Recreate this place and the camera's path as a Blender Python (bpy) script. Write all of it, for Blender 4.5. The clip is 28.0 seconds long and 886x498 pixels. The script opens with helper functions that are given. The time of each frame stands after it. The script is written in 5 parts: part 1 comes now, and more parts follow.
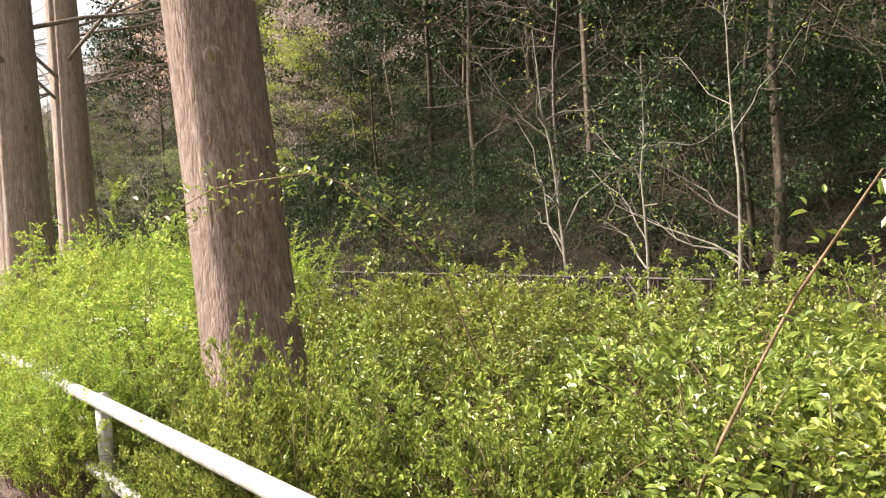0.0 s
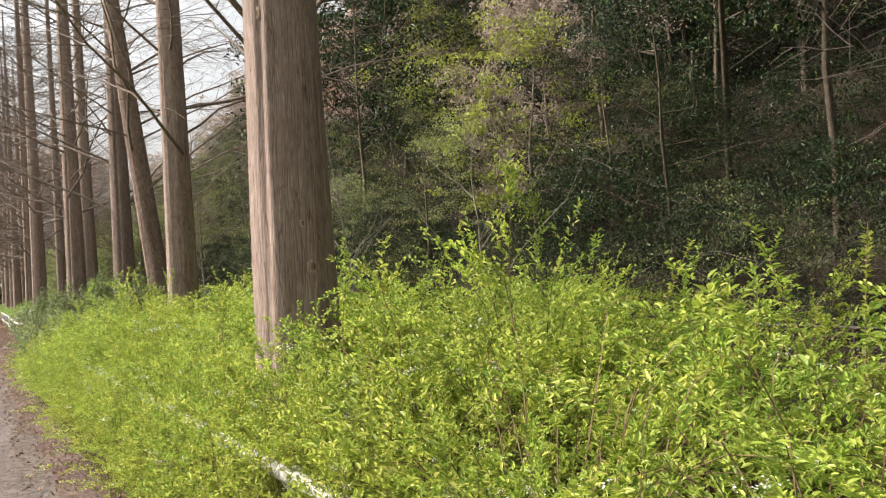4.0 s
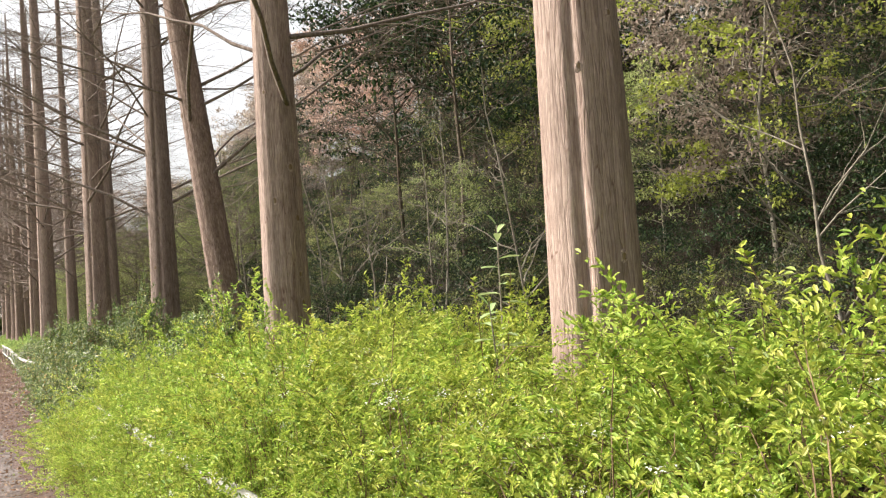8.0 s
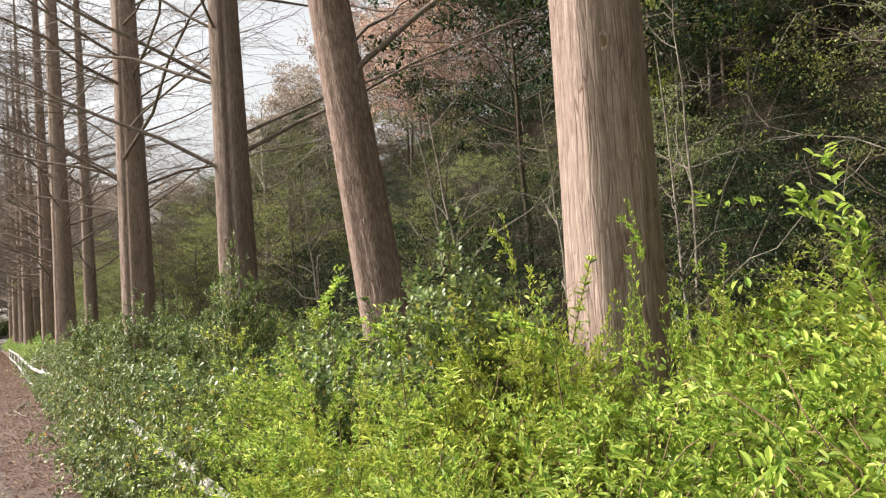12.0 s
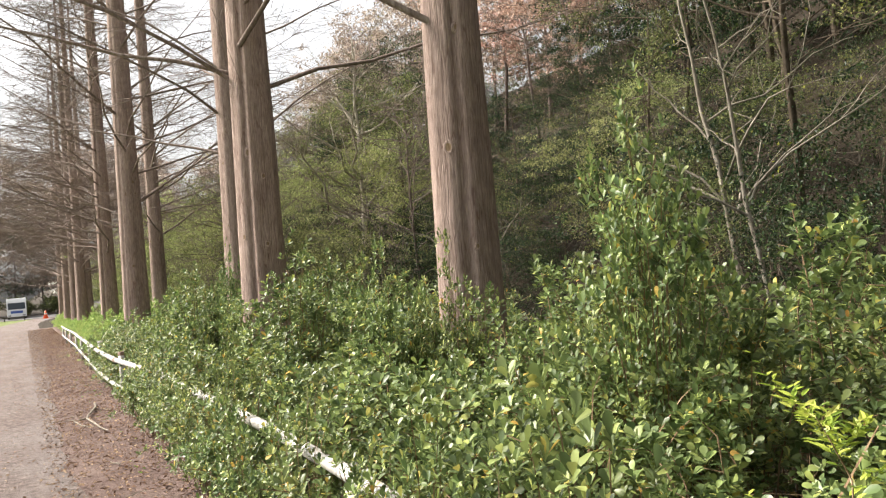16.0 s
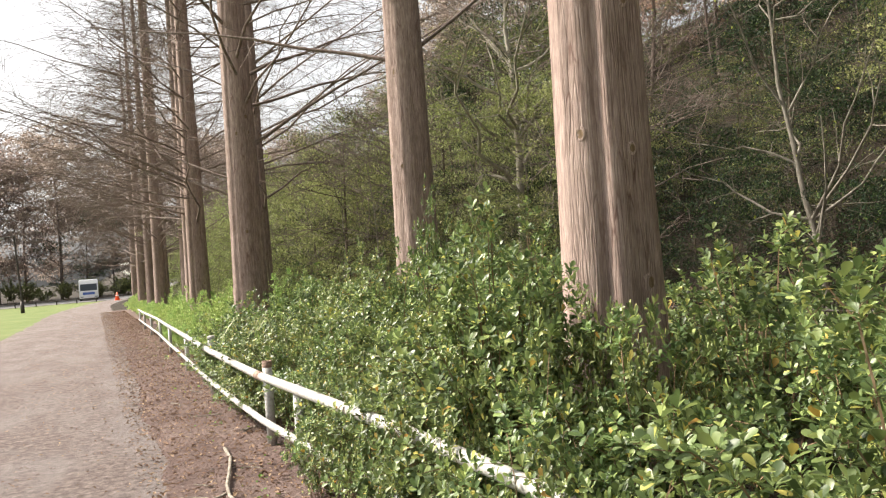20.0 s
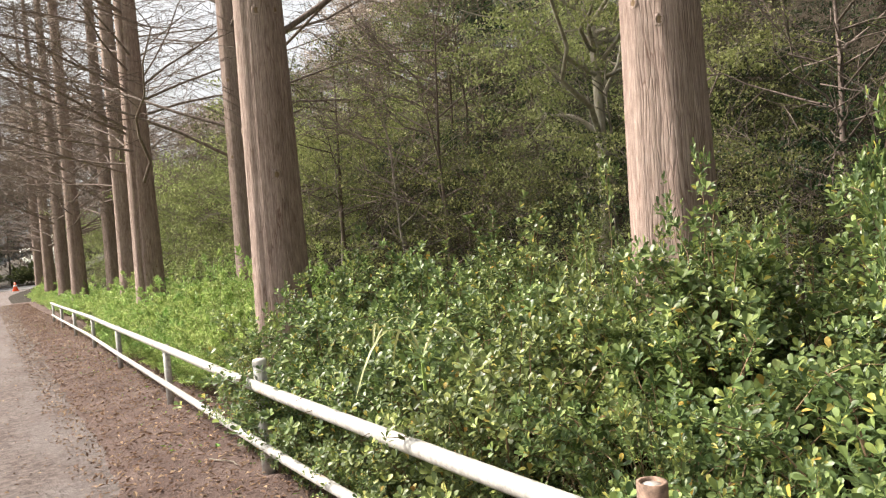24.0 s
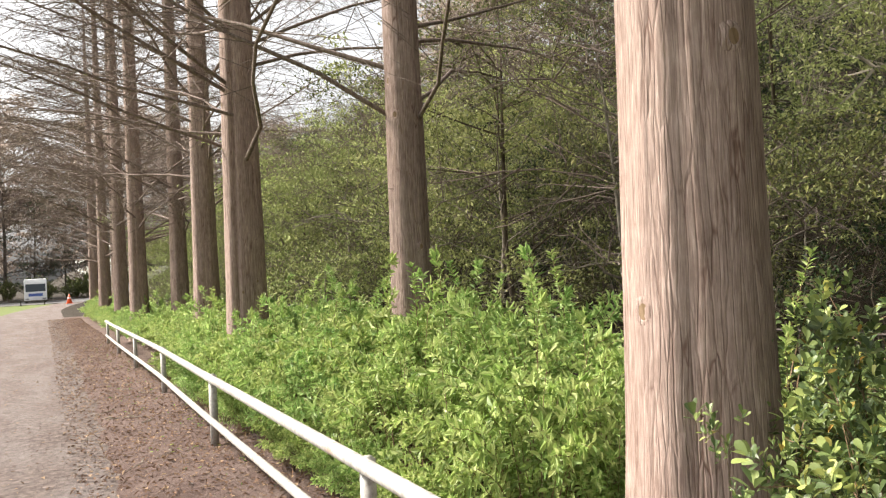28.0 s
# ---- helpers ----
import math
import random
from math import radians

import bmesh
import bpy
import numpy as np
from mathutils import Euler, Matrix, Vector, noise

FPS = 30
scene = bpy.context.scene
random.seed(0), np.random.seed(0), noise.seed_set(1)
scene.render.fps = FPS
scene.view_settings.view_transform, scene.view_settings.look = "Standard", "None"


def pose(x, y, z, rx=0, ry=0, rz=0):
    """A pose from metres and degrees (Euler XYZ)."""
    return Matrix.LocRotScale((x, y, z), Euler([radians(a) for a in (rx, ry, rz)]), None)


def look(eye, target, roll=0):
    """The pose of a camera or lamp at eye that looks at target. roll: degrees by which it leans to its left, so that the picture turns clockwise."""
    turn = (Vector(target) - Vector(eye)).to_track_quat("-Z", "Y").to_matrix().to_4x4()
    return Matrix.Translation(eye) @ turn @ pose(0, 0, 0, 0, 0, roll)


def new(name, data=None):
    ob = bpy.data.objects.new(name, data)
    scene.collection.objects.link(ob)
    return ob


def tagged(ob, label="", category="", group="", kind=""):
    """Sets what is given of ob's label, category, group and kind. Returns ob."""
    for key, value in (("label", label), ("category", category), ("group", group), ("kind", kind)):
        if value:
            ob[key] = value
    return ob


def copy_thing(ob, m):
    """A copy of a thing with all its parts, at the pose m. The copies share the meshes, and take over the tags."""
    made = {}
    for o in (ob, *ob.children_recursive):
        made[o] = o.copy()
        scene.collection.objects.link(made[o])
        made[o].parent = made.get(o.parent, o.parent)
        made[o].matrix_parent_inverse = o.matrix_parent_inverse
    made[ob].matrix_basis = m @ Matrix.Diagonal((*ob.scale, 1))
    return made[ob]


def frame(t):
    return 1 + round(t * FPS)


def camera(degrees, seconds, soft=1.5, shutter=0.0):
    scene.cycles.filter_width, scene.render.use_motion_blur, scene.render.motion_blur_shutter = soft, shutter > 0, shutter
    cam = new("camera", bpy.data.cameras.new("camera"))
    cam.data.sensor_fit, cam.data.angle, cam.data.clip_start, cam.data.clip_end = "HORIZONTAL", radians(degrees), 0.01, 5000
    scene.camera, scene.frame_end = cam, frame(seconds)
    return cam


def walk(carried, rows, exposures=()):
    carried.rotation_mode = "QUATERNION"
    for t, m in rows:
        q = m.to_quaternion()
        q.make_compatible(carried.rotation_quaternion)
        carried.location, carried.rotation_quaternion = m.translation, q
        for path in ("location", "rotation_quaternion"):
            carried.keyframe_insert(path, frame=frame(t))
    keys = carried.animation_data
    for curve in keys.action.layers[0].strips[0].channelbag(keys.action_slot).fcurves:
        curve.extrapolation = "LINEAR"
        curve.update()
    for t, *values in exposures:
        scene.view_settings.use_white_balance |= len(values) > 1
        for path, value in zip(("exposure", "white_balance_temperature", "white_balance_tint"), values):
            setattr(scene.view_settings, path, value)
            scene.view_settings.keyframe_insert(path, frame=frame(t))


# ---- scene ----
cam = camera(61.3, 28.0, soft=1.2)
PATH = [
    (0.0, 0.000, 0.000, 1.467, 86.70, 2.87, -39.72),
    (0.5, -0.032, 0.574, 1.468, 87.69, 3.08, -38.02),
    (1.0, -0.125, 1.177, 1.458, 88.68, 3.00, -35.92),
    (1.5, -0.226, 1.872, 1.457, 88.77, 2.70, -34.82),
    (2.0, -0.288, 2.512, 1.428, 89.37, 2.71, -33.52),
    (2.5, -0.192, 3.191, 1.398, 89.46, 2.72, -32.62),
    (4.5, -0.167, 5.572, 1.390, 90.46, 3.42, -32.53),
    (5.0, -0.144, 6.290, 1.370, 90.46, 3.71, -33.33),
    (5.5, -0.170, 6.922, 1.350, 90.67, 3.81, -33.93),
    (6.0, -0.122, 7.619, 1.310, 90.57, 3.51, -34.03),
    (6.5, -0.127, 8.277, 1.300, 90.47, 3.61, -34.03),
    (7.0, -0.154, 8.909, 1.290, 90.97, 3.41, -33.63),
    (7.5, -0.070, 9.599, 1.289, 91.36, 3.82, -33.03),
    (8.0, -0.096, 10.231, 1.279, 92.16, 4.02, -32.43),
    (8.5, -0.050, 10.951, 1.268, 92.26, 3.82, -32.93),
    (9.0, -0.087, 11.571, 1.220, 92.16, 3.52, -32.93),
    (9.5, -0.069, 12.231, 1.180, 91.96, 3.41, -33.33),
    (10.0, -0.118, 12.861, 1.161, 92.07, 3.41, -33.43),
    (10.5, -0.134, 13.506, 1.141, 92.16, 3.72, -33.03),
    (11.0, -0.094, 14.168, 1.121, 92.26, 4.12, -32.83),
    (11.5, -0.029, 14.809, 1.121, 92.56, 3.92, -32.13),
    (12.0, 0.078, 15.501, 1.100, 92.46, 4.02, -32.03),
    (12.5, 0.070, 16.181, 1.070, 92.75, 4.33, -31.04),
    (14.5, 0.025, 18.766, 1.047, 92.79, 4.00, -28.31),
    (15.0, -0.052, 19.412, 1.030, 91.70, 3.58, -27.42),
    (15.5, 0.001, 20.126, 1.005, 90.89, 3.79, -28.02),
    (16.0, 0.005, 20.784, 0.974, 90.68, 4.42, -29.40),
    (16.5, 0.028, 21.459, 0.934, 90.55, 4.46, -31.40),
    (17.0, -0.005, 22.118, 0.922, 90.74, 4.89, -32.70),
    (17.5, -0.066, 22.792, 0.906, 90.95, 5.18, -31.99),
    (18.0, -0.079, 23.505, 0.920, 90.97, 5.23, -29.99),
    (18.5, -0.146, 24.202, 0.909, 90.71, 4.67, -26.99),
    (19.0, -0.111, 24.935, 0.898, 90.53, 4.72, -24.99),
    (19.5, -0.123, 25.564, 0.872, 90.24, 4.40, -24.20),
    (20.0, -0.114, 26.247, 0.837, 89.93, 4.02, -25.11),
    (20.5, -0.133, 26.880, 0.825, 89.82, 4.35, -26.30),
    (22.5, -0.238, 29.548, 0.784, 87.85, 3.55, -31.26),
    (23.0, -0.297, 30.187, 0.750, 87.95, 4.25, -31.36),
    (23.5, -0.311, 30.847, 0.707, 88.05, 4.45, -31.36),
    (24.0, -0.312, 31.459, 0.711, 88.15, 4.65, -31.66),
    (24.5, -0.260, 32.063, 0.690, 88.65, 4.15, -31.26),
    (25.0, -0.172, 32.728, 0.677, 88.55, 3.65, -31.76),
    (25.5, -0.145, 33.373, 0.668, 88.85, 3.35, -31.66),
    (26.0, -0.079, 34.068, 0.647, 89.25, 3.45, -31.16),
    (26.5, -0.111, 34.698, 0.638, 89.65, 3.45, -30.16),
    (27.0, -0.051, 35.356, 0.608, 89.86, 3.54, -28.96),
    (27.5, -0.035, 35.956, 0.604, 90.16, 3.44, -28.36),
    (28.0, -0.032, 36.574, 0.595, 90.46, 2.64, -28.17),
]
walk(cam, [(t, pose(*p)) for t, *p in PATH], exposures=[(0.0, 1.70), (1.0, 1.62), (2.0, 1.44), (5.0, 1.15), (6.0, 1.20), (7.0, 1.35), (8.0, 1.40), (9.0, 1.57), (10.0, 1.35), (12.0, 1.18), (15.0, 1.44), (16.0, 1.49), (17.0, 1.49), (18.0, 1.49), (19.0, 1.32), (20.0, 1.42), (24.0, 1.36), (27.0, 1.34), (28.0, 1.46)])

# ---- sky, sun, exposure ----
world = bpy.data.worlds.new("overcast_sky")
scene.world = world
world.use_nodes = True
wn, wl = world.node_tree.nodes, world.node_tree.links
wn.clear()
sky = wn.new("ShaderNodeTexSky")
sky.sky_type = "NISHITA"
sky.sun_disc = False
sky.sun_elevation = radians(44)
sky.sun_rotation = radians(-48)
sky.air_density, sky.dust_density, sky.ozone_density = 1.4, 5.0, 1.0
grey = wn.new("ShaderNodeHueSaturation")
grey.inputs["Saturation"].default_value = 0.12
wbg = wn.new("ShaderNodeBackground")
wbg.inputs["Strength"].default_value = 0.095
wout = wn.new("ShaderNodeOutputWorld")
wl.new(sky.outputs[0], grey.inputs["Color"])
wl.new(grey.outputs[0], wbg.inputs["Color"])
wl.new(wbg.outputs[0], wout.inputs["Surface"])
sun_data = bpy.data.lights.new("sun", "SUN")
sun_data.energy = 4.5
sun_data.angle = radians(11)
sun_data.color = (1.0, 0.9, 0.78)
sun = new("sun", sun_data)
SUN_AZ, SUN_EL = radians(-48), radians(44)   # azimuth from +y, negative to the left of the walk
sun_dir = Vector((math.sin(SUN_AZ) * math.cos(SUN_EL), math.cos(SUN_AZ) * math.cos(SUN_EL), math.sin(SUN_EL)))
sun.matrix_world = look(sun_dir * 60, (0, 0, 0))
scene.view_settings.exposure = 1.0


# ---- materials ----
def mat(name):
    m = bpy.data.materials.new(name)
    m.use_nodes = True
    nt = m.node_tree
    return m, nt.nodes, nt.links, nt.nodes["Principled BSDF"]


def noise_tex(n, l, vec, scale, detail=4.0, rough=0.6):
    t = n.new("ShaderNodeTexNoise")
    t.inputs["Scale"].default_value, t.inputs["Detail"].default_value, t.inputs["Roughness"].default_value = scale, detail, rough
    if vec is not None:
        l.new(vec, t.inputs["Vector"])
    return t.outputs[0]


def ramp(n, l, fac, stops):
    r = n.new("ShaderNodeValToRGB")
    while len(r.color_ramp.elements) < len(stops):
        r.color_ramp.elements.new(0.5)
    for e, (p, c) in zip(r.color_ramp.elements, stops):
        e.position, e.color = p, (*c, 1)
    l.new(fac, r.inputs[0])
    return r.outputs[0]


def mixc(n, l, fac, a, b, mode="MIX"):
    m = n.new("ShaderNodeMix")
    m.data_type, m.blend_type = "RGBA", mode
    for s, v in ((m.inputs[0], fac), (m.inputs[6], a), (m.inputs[7], b)):
        if isinstance(v, (int, float)):
            s.default_value = v
        elif isinstance(v, tuple):
            s.default_value = (*v, 1)
        else:
            l.new(v, s)
    return m.outputs[2]


def coords(n, l, scale=(1, 1, 1), kind="Object"):
    tc = n.new("ShaderNodeTexCoord")
    mp = n.new("ShaderNodeMapping")
    mp.inputs["Scale"].default_value = scale
    l.new(tc.outputs[kind], mp.inputs["Vector"])
    return mp.outputs[0]


def bump(n, l, b, height, strength, dist):
    bp = n.new("ShaderNodeBump")
    bp.inputs["Strength"].default_value, bp.inputs["Distance"].default_value = strength, dist
    l.new(height, bp.inputs["Height"])
    l.new(bp.outputs[0], b.inputs["Normal"])


def leaf_mat(name, stops, rough=0.5, spec=0.4, through_light=0.35, vary=(0.72, 1.25), patch_size=2.2):
    """Leaves: colour by leaf and by plant, and light shining through."""
    m, n, l, b = mat(name)
    geo = n.new("ShaderNodeNewGeometry")
    info = n.new("ShaderNodeObjectInfo")
    col = ramp(n, l, geo.outputs["Random Per Island"], stops)
    patch = noise_tex(n, l, coords(n, l), patch_size, 2)
    hs = n.new("ShaderNodeHueSaturation")
    mr = n.new("ShaderNodeMapRange")
    mr.inputs[1].default_value, mr.inputs[2].default_value = 0.25, 0.75
    mr.inputs[3].default_value, mr.inputs[4].default_value = vary
    l.new(patch, mr.inputs[0])
    l.new(mr.outputs[0], hs.inputs["Value"])
    hr = n.new("ShaderNodeMapRange")
    hr.inputs[3].default_value, hr.inputs[4].default_value = 0.485, 0.515
    l.new(info.outputs["Random"], hr.inputs[0])
    l.new(hr.outputs[0], hs.inputs["Hue"])
    l.new(col, hs.inputs["Color"])
    l.new(hs.outputs[0], b.inputs["Base Color"])
    b.inputs["Roughness"].default_value = rough
    b.inputs["Specular IOR Level"].default_value = spec
    tr = n.new("ShaderNodeBsdfTranslucent")
    l.new(hs.outputs[0], tr.inputs["Color"])
    mx = n.new("ShaderNodeMixShader")
    mx.inputs[0].default_value = through_light
    l.new(b.outputs[0], mx.inputs[1])
    l.new(tr.outputs[0], mx.inputs[2])
    l.new(mx.outputs[0], n["Material Output"].inputs["Surface"])
    return m


def bark_mat(name, dark, mid, light, sx, sz, strength=0.9):
    """Stringy twig bark."""
    m, n, l, b = mat(name)
    fib = noise_tex(n, l, coords(n, l, (sx, sx, sz)), 1.0, 5, 0.65)
    l.new(ramp(n, l, fib, [(0.28, dark), (0.47, mid), (0.68, light)]), b.inputs["Base Color"])
    b.inputs["Roughness"].default_value = 0.9
    b.inputs["Specular IOR Level"].default_value = 0.15
    bump(n, l, b, fib, strength, 0.02)
    return m


def trunk_bark(name, dark, mid, light, cell, fibre, crack_dark, depth, groove=0.6, knobbly=0.5):
    """Bark split by thin wandering cracks into long strips, with fine fibres on them; cell, fibre: how many a metre across and up."""
    m, n, l, b = mat(name)
    info = n.new("ShaderNodeObjectInfo")
    wob = n.new("ShaderNodeTexNoise")
    wob.inputs["Scale"].default_value, wob.inputs["Detail"].default_value = 5.0, 3.0
    l.new(coords(n, l, (1, 1, 0.6)), wob.inputs["Vector"])
    sc = n.new("ShaderNodeVectorMath")
    sc.operation = "SCALE"
    sc.inputs["Scale"].default_value = 1.0
    l.new(wob.outputs["Color"], sc.inputs[0])

    def warped(scale):
        a = n.new("ShaderNodeVectorMath")
        a.operation = "ADD"
        l.new(coords(n, l, scale), a.inputs[0])
        l.new(sc.outputs[0], a.inputs[1])
        return a.outputs[0]

    edge = n.new("ShaderNodeTexVoronoi")
    edge.feature = "DISTANCE_TO_EDGE"
    edge.inputs["Scale"].default_value = 1.0
    l.new(warped((cell[0], cell[0], cell[1])), edge.inputs["Vector"])
    strip_id = n.new("ShaderNodeTexVoronoi")
    strip_id.inputs["Scale"].default_value = 1.0
    l.new(warped((cell[0], cell[0], cell[1])), strip_id.inputs["Vector"])
    fib = noise_tex(n, l, warped((fibre[0], fibre[0], fibre[1])), 1.0, 5, 0.62)
    col = ramp(n, l, fib, [(0.25, dark), (0.48, mid), (0.7, light)])
    tone = n.new("ShaderNodeSeparateColor")
    l.new(strip_id.outputs["Color"], tone.inputs[0])
    col = mixc(n, l, 0.4, col, ramp(n, l, tone.outputs[0], [(0.0, (0.72, 0.68, 0.66)), (1.0, (1.22, 1.2, 1.18))]), "MULTIPLY")
    mottle = noise_tex(n, l, coords(n, l, (16, 16, 8)), 1.0, 5, 0.7)
    col = mixc(n, l, 0.8, col, ramp(n, l, mottle, [(0.32, (0.74, 0.7, 0.68)), (0.66, (1.18, 1.17, 1.16))]), "MULTIPLY")
    big = noise_tex(n, l, coords(n, l, (1.7, 1.7, 0.5)), 1.0, 4)
    col = mixc(n, l, 0.7, col, ramp(n, l, big, [(0.3, (0.8, 0.74, 0.7)), (0.7, (1.12, 1.09, 1.07))]), "MULTIPLY")
    broken = ramp(n, l, noise_tex(n, l, coords(n, l, (9, 9, 2.2)), 1.0, 3), [(0.42, (0, 0, 0)), (0.62, (1, 1, 1))])
    crack = ramp(n, l, edge.outputs[0], [(0.01, crack_dark), (0.06, (1, 1, 1))])
    col = mixc(n, l, broken, col, mixc(n, l, 1.0, col, crack, "MULTIPLY"))
    hs = n.new("ShaderNodeHueSaturation")
    mr = n.new("ShaderNodeMapRange")
    mr.inputs[3].default_value, mr.inputs[4].default_value = 0.88, 1.12
    l.new(info.outputs["Random"], mr.inputs[0])
    l.new(mr.outputs[0], hs.inputs["Value"])
    l.new(col, hs.inputs["Color"])
    l.new(hs.outputs[0], b.inputs["Base Color"])
    b.inputs["Roughness"].default_value = 0.9
    b.inputs["Specular IOR Level"].default_value = 0.15
    rise = n.new("ShaderNodeMapRange")
    rise.inputs[2].default_value = 0.14
    rise.inputs[4].default_value = groove
    l.new(edge.outputs[0], rise.inputs[0])
    h = n.new("ShaderNodeMath")
    h.operation = "MULTIPLY_ADD"
    h.inputs[1].default_value = 0.8
    l.new(fib, h.inputs[0])
    l.new(rise.outputs[0], h.inputs[2])
    h2 = n.new("ShaderNodeMath")
    h2.operation = "MULTIPLY_ADD"
    h2.inputs[1].default_value = knobbly
    l.new(mottle, h2.inputs[0])
    l.new(h.outputs[0], h2.inputs[2])
    bump(n, l, b, h2.outputs[0], 0.85, depth)
    return m


def soil_mat(name, stops, scale, fine, strength, dist, rough=0.95):
    m, n, l, b = mat(name)
    v = coords(n, l)
    a = noise_tex(n, l, v, scale, 5, 0.7)
    f = noise_tex(n, l, v, fine, 4, 0.7)
    mm = n.new("ShaderNodeMath")
    mm.operation = "MULTIPLY_ADD"
    mm.inputs[1].default_value = 0.55
    l.new(f, mm.inputs[0])
    sc = n.new("ShaderNodeMath")
    sc.operation = "MULTIPLY"
    sc.inputs[1].default_value = 0.5
    l.new(a, sc.inputs[0])
    l.new(sc.outputs[0], mm.inputs[2])
    l.new(ramp(n, l, mm.outputs[0], stops), b.inputs["Base Color"])
    b.inputs["Roughness"].default_value = rough
    b.inputs["Specular IOR Level"].default_value = 0.2
    bump(n, l, b, f, strength, dist)
    return m


def plain_mat(name, col, rough=0.6, metal=0.0, vary=0.25, scale=8.0):
    m, n, l, b = mat(name)
    f = noise_tex(n, l, coords(n, l), scale, 5, 0.65)
    lo, hi = tuple(c * (1 - vary) for c in col), tuple(min(1, c * (1 + vary)) for c in col)
    l.new(ramp(n, l, f, [(0.35, lo), (0.65, hi)]), b.inputs["Base Color"])
    b.inputs["Roughness"].default_value, b.inputs["Metallic"].default_value = rough, metal
    return m


BARK = trunk_bark("redwood_bark", (0.18, 0.138, 0.122), (0.28, 0.222, 0.199), (0.4, 0.338, 0.308), (36, 2.2), (170, 7.0), (0.54, 0.46, 0.43), 0.0055)
FLAKY = trunk_bark("flaky_bark", (0.135, 0.095, 0.082), (0.225, 0.17, 0.15), (0.35, 0.29, 0.26), (45, 9.0), (80, 14), (0.68, 0.6, 0.56), 0.013, 0.3, 1.6)
TWIG = bark_mat("bare_twigs", (0.1, 0.074, 0.064), (0.17, 0.132, 0.114), (0.27, 0.224, 0.2), 30, 6, 0.3)
PALE_TWIG = bark_mat("pale_bark", (0.1, 0.086, 0.068), (0.19, 0.168, 0.137), (0.32, 0.29, 0.24), 20, 8, 0.3)
SMOOTH_BARK = bark_mat("smooth_pale_bark", (0.2, 0.175, 0.14), (0.33, 0.295, 0.24), (0.47, 0.43, 0.36), 12, 5, 0.2)
DARK_TWIG = bark_mat("brown_stems", (0.09, 0.06, 0.035), (0.16, 0.11, 0.065), (0.24, 0.17, 0.11), 30, 8, 0.3)
WOOD_TWIG = bark_mat("woodland_bark", (0.05, 0.038, 0.028), (0.095, 0.075, 0.056), (0.16, 0.13, 0.1), 20, 8, 0.3)
SPIREA = leaf_mat("spirea_leaves", [(0.0, (0.15, 0.24, 0.035)), (0.4, (0.3, 0.4, 0.062)), (0.85, (0.47, 0.54, 0.1)), (1.0, (0.57, 0.58, 0.17))], 0.5, 0.3, 0.45, (0.6, 1.25), 3.5)
FRESH = leaf_mat("fresh_green_leaves", [(0.0, (0.17, 0.275, 0.07)), (0.5, (0.31, 0.425, 0.125)), (1.0, (0.49, 0.57, 0.23))], 0.45, 0.35, 0.42, (0.7, 1.25), 3.0)
WEED = leaf_mat("grey_green_weed_leaves", [(0.0, (0.2, 0.29, 0.12)), (1.0, (0.36, 0.45, 0.2))], 0.45, 0.35, 0.3)
GLOSSY = leaf_mat("glossy_evergreen_leaves", [(0.0, (0.066, 0.104, 0.036)), (0.5, (0.128, 0.176, 0.058)), (0.82, (0.21, 0.265, 0.085)), (0.95, (0.33, 0.38, 0.115)), (0.985, (0.44, 0.4, 0.1)), (1.0, (0.46, 0.27, 0.06))], 0.42, 0.45, 0.32, (0.5, 1.4), 4.0)
SMALL = leaf_mat("small_olive_leaves", [(0.0, (0.12, 0.15, 0.03)), (0.6, (0.23, 0.28, 0.05)), (1.0, (0.42, 0.45, 0.1))], 0.33, 0.5, 0.35)
# evergreen green taken far down: the wood's deep shade is in this colour
DEEP = leaf_mat("shade_dark_forest_leaves", [(0.0, (0.009, 0.02, 0.009)), (0.6, (0.022, 0.043, 0.016)), (0.88, (0.052, 0.085, 0.027)), (1.0, (0.13, 0.175, 0.055))], 0.45, 0.22, 0.12, (0.4, 1.7), 1.3)
# top stops here and in DEEP: scattered bright leaves painted as sunlit sparkle
OLIVE = leaf_mat("olive_forest_leaves", [(0.0, (0.06, 0.075, 0.028)), (0.6, (0.14, 0.165, 0.058)), (0.88, (0.25, 0.27, 0.095)), (1.0, (0.4, 0.4, 0.17))], 0.5, 0.3, 0.35, (0.5, 1.5), 1.3)
# spring green raised in tone: bright hazy air is painted into the leaves
LIGHT = leaf_mat("haze_pale_spring_leaves", [(0.0, (0.17, 0.21, 0.075)), (0.6, (0.32, 0.36, 0.14)), (1.0, (0.5, 0.53, 0.26))], 0.6, 0.2, 0.38, (0.5, 1.45), 1.3)
# brown twigs lightened: the haze of distance is part of this colour
HAZE = leaf_mat("hazed_brown_twig_crowns", [(0.0, (0.24, 0.185, 0.155)), (0.6, (0.36, 0.295, 0.25)), (1.0, (0.48, 0.41, 0.35))], 0.8, 0.15, 0.45)
YELLOW = leaf_mat("yellow_green_spring_leaves", [(0.0, (0.22, 0.26, 0.04)), (0.6, (0.36, 0.4, 0.08)), (1.0, (0.5, 0.52, 0.15))], 0.55, 0.25, 0.45)
PINK = leaf_mat("pink_brown_blossom", [(0.0, (0.36, 0.22, 0.17)), (0.6, (0.56, 0.39, 0.32)), (1.0, (0.7, 0.55, 0.48))], 0.7, 0.2, 0.4)
WHITE_PETAL = leaf_mat("white_petals", [(0.0, (0.7, 0.72, 0.66)), (1.0, (0.85, 0.85, 0.82))], 0.6, 0.2, 0.3)
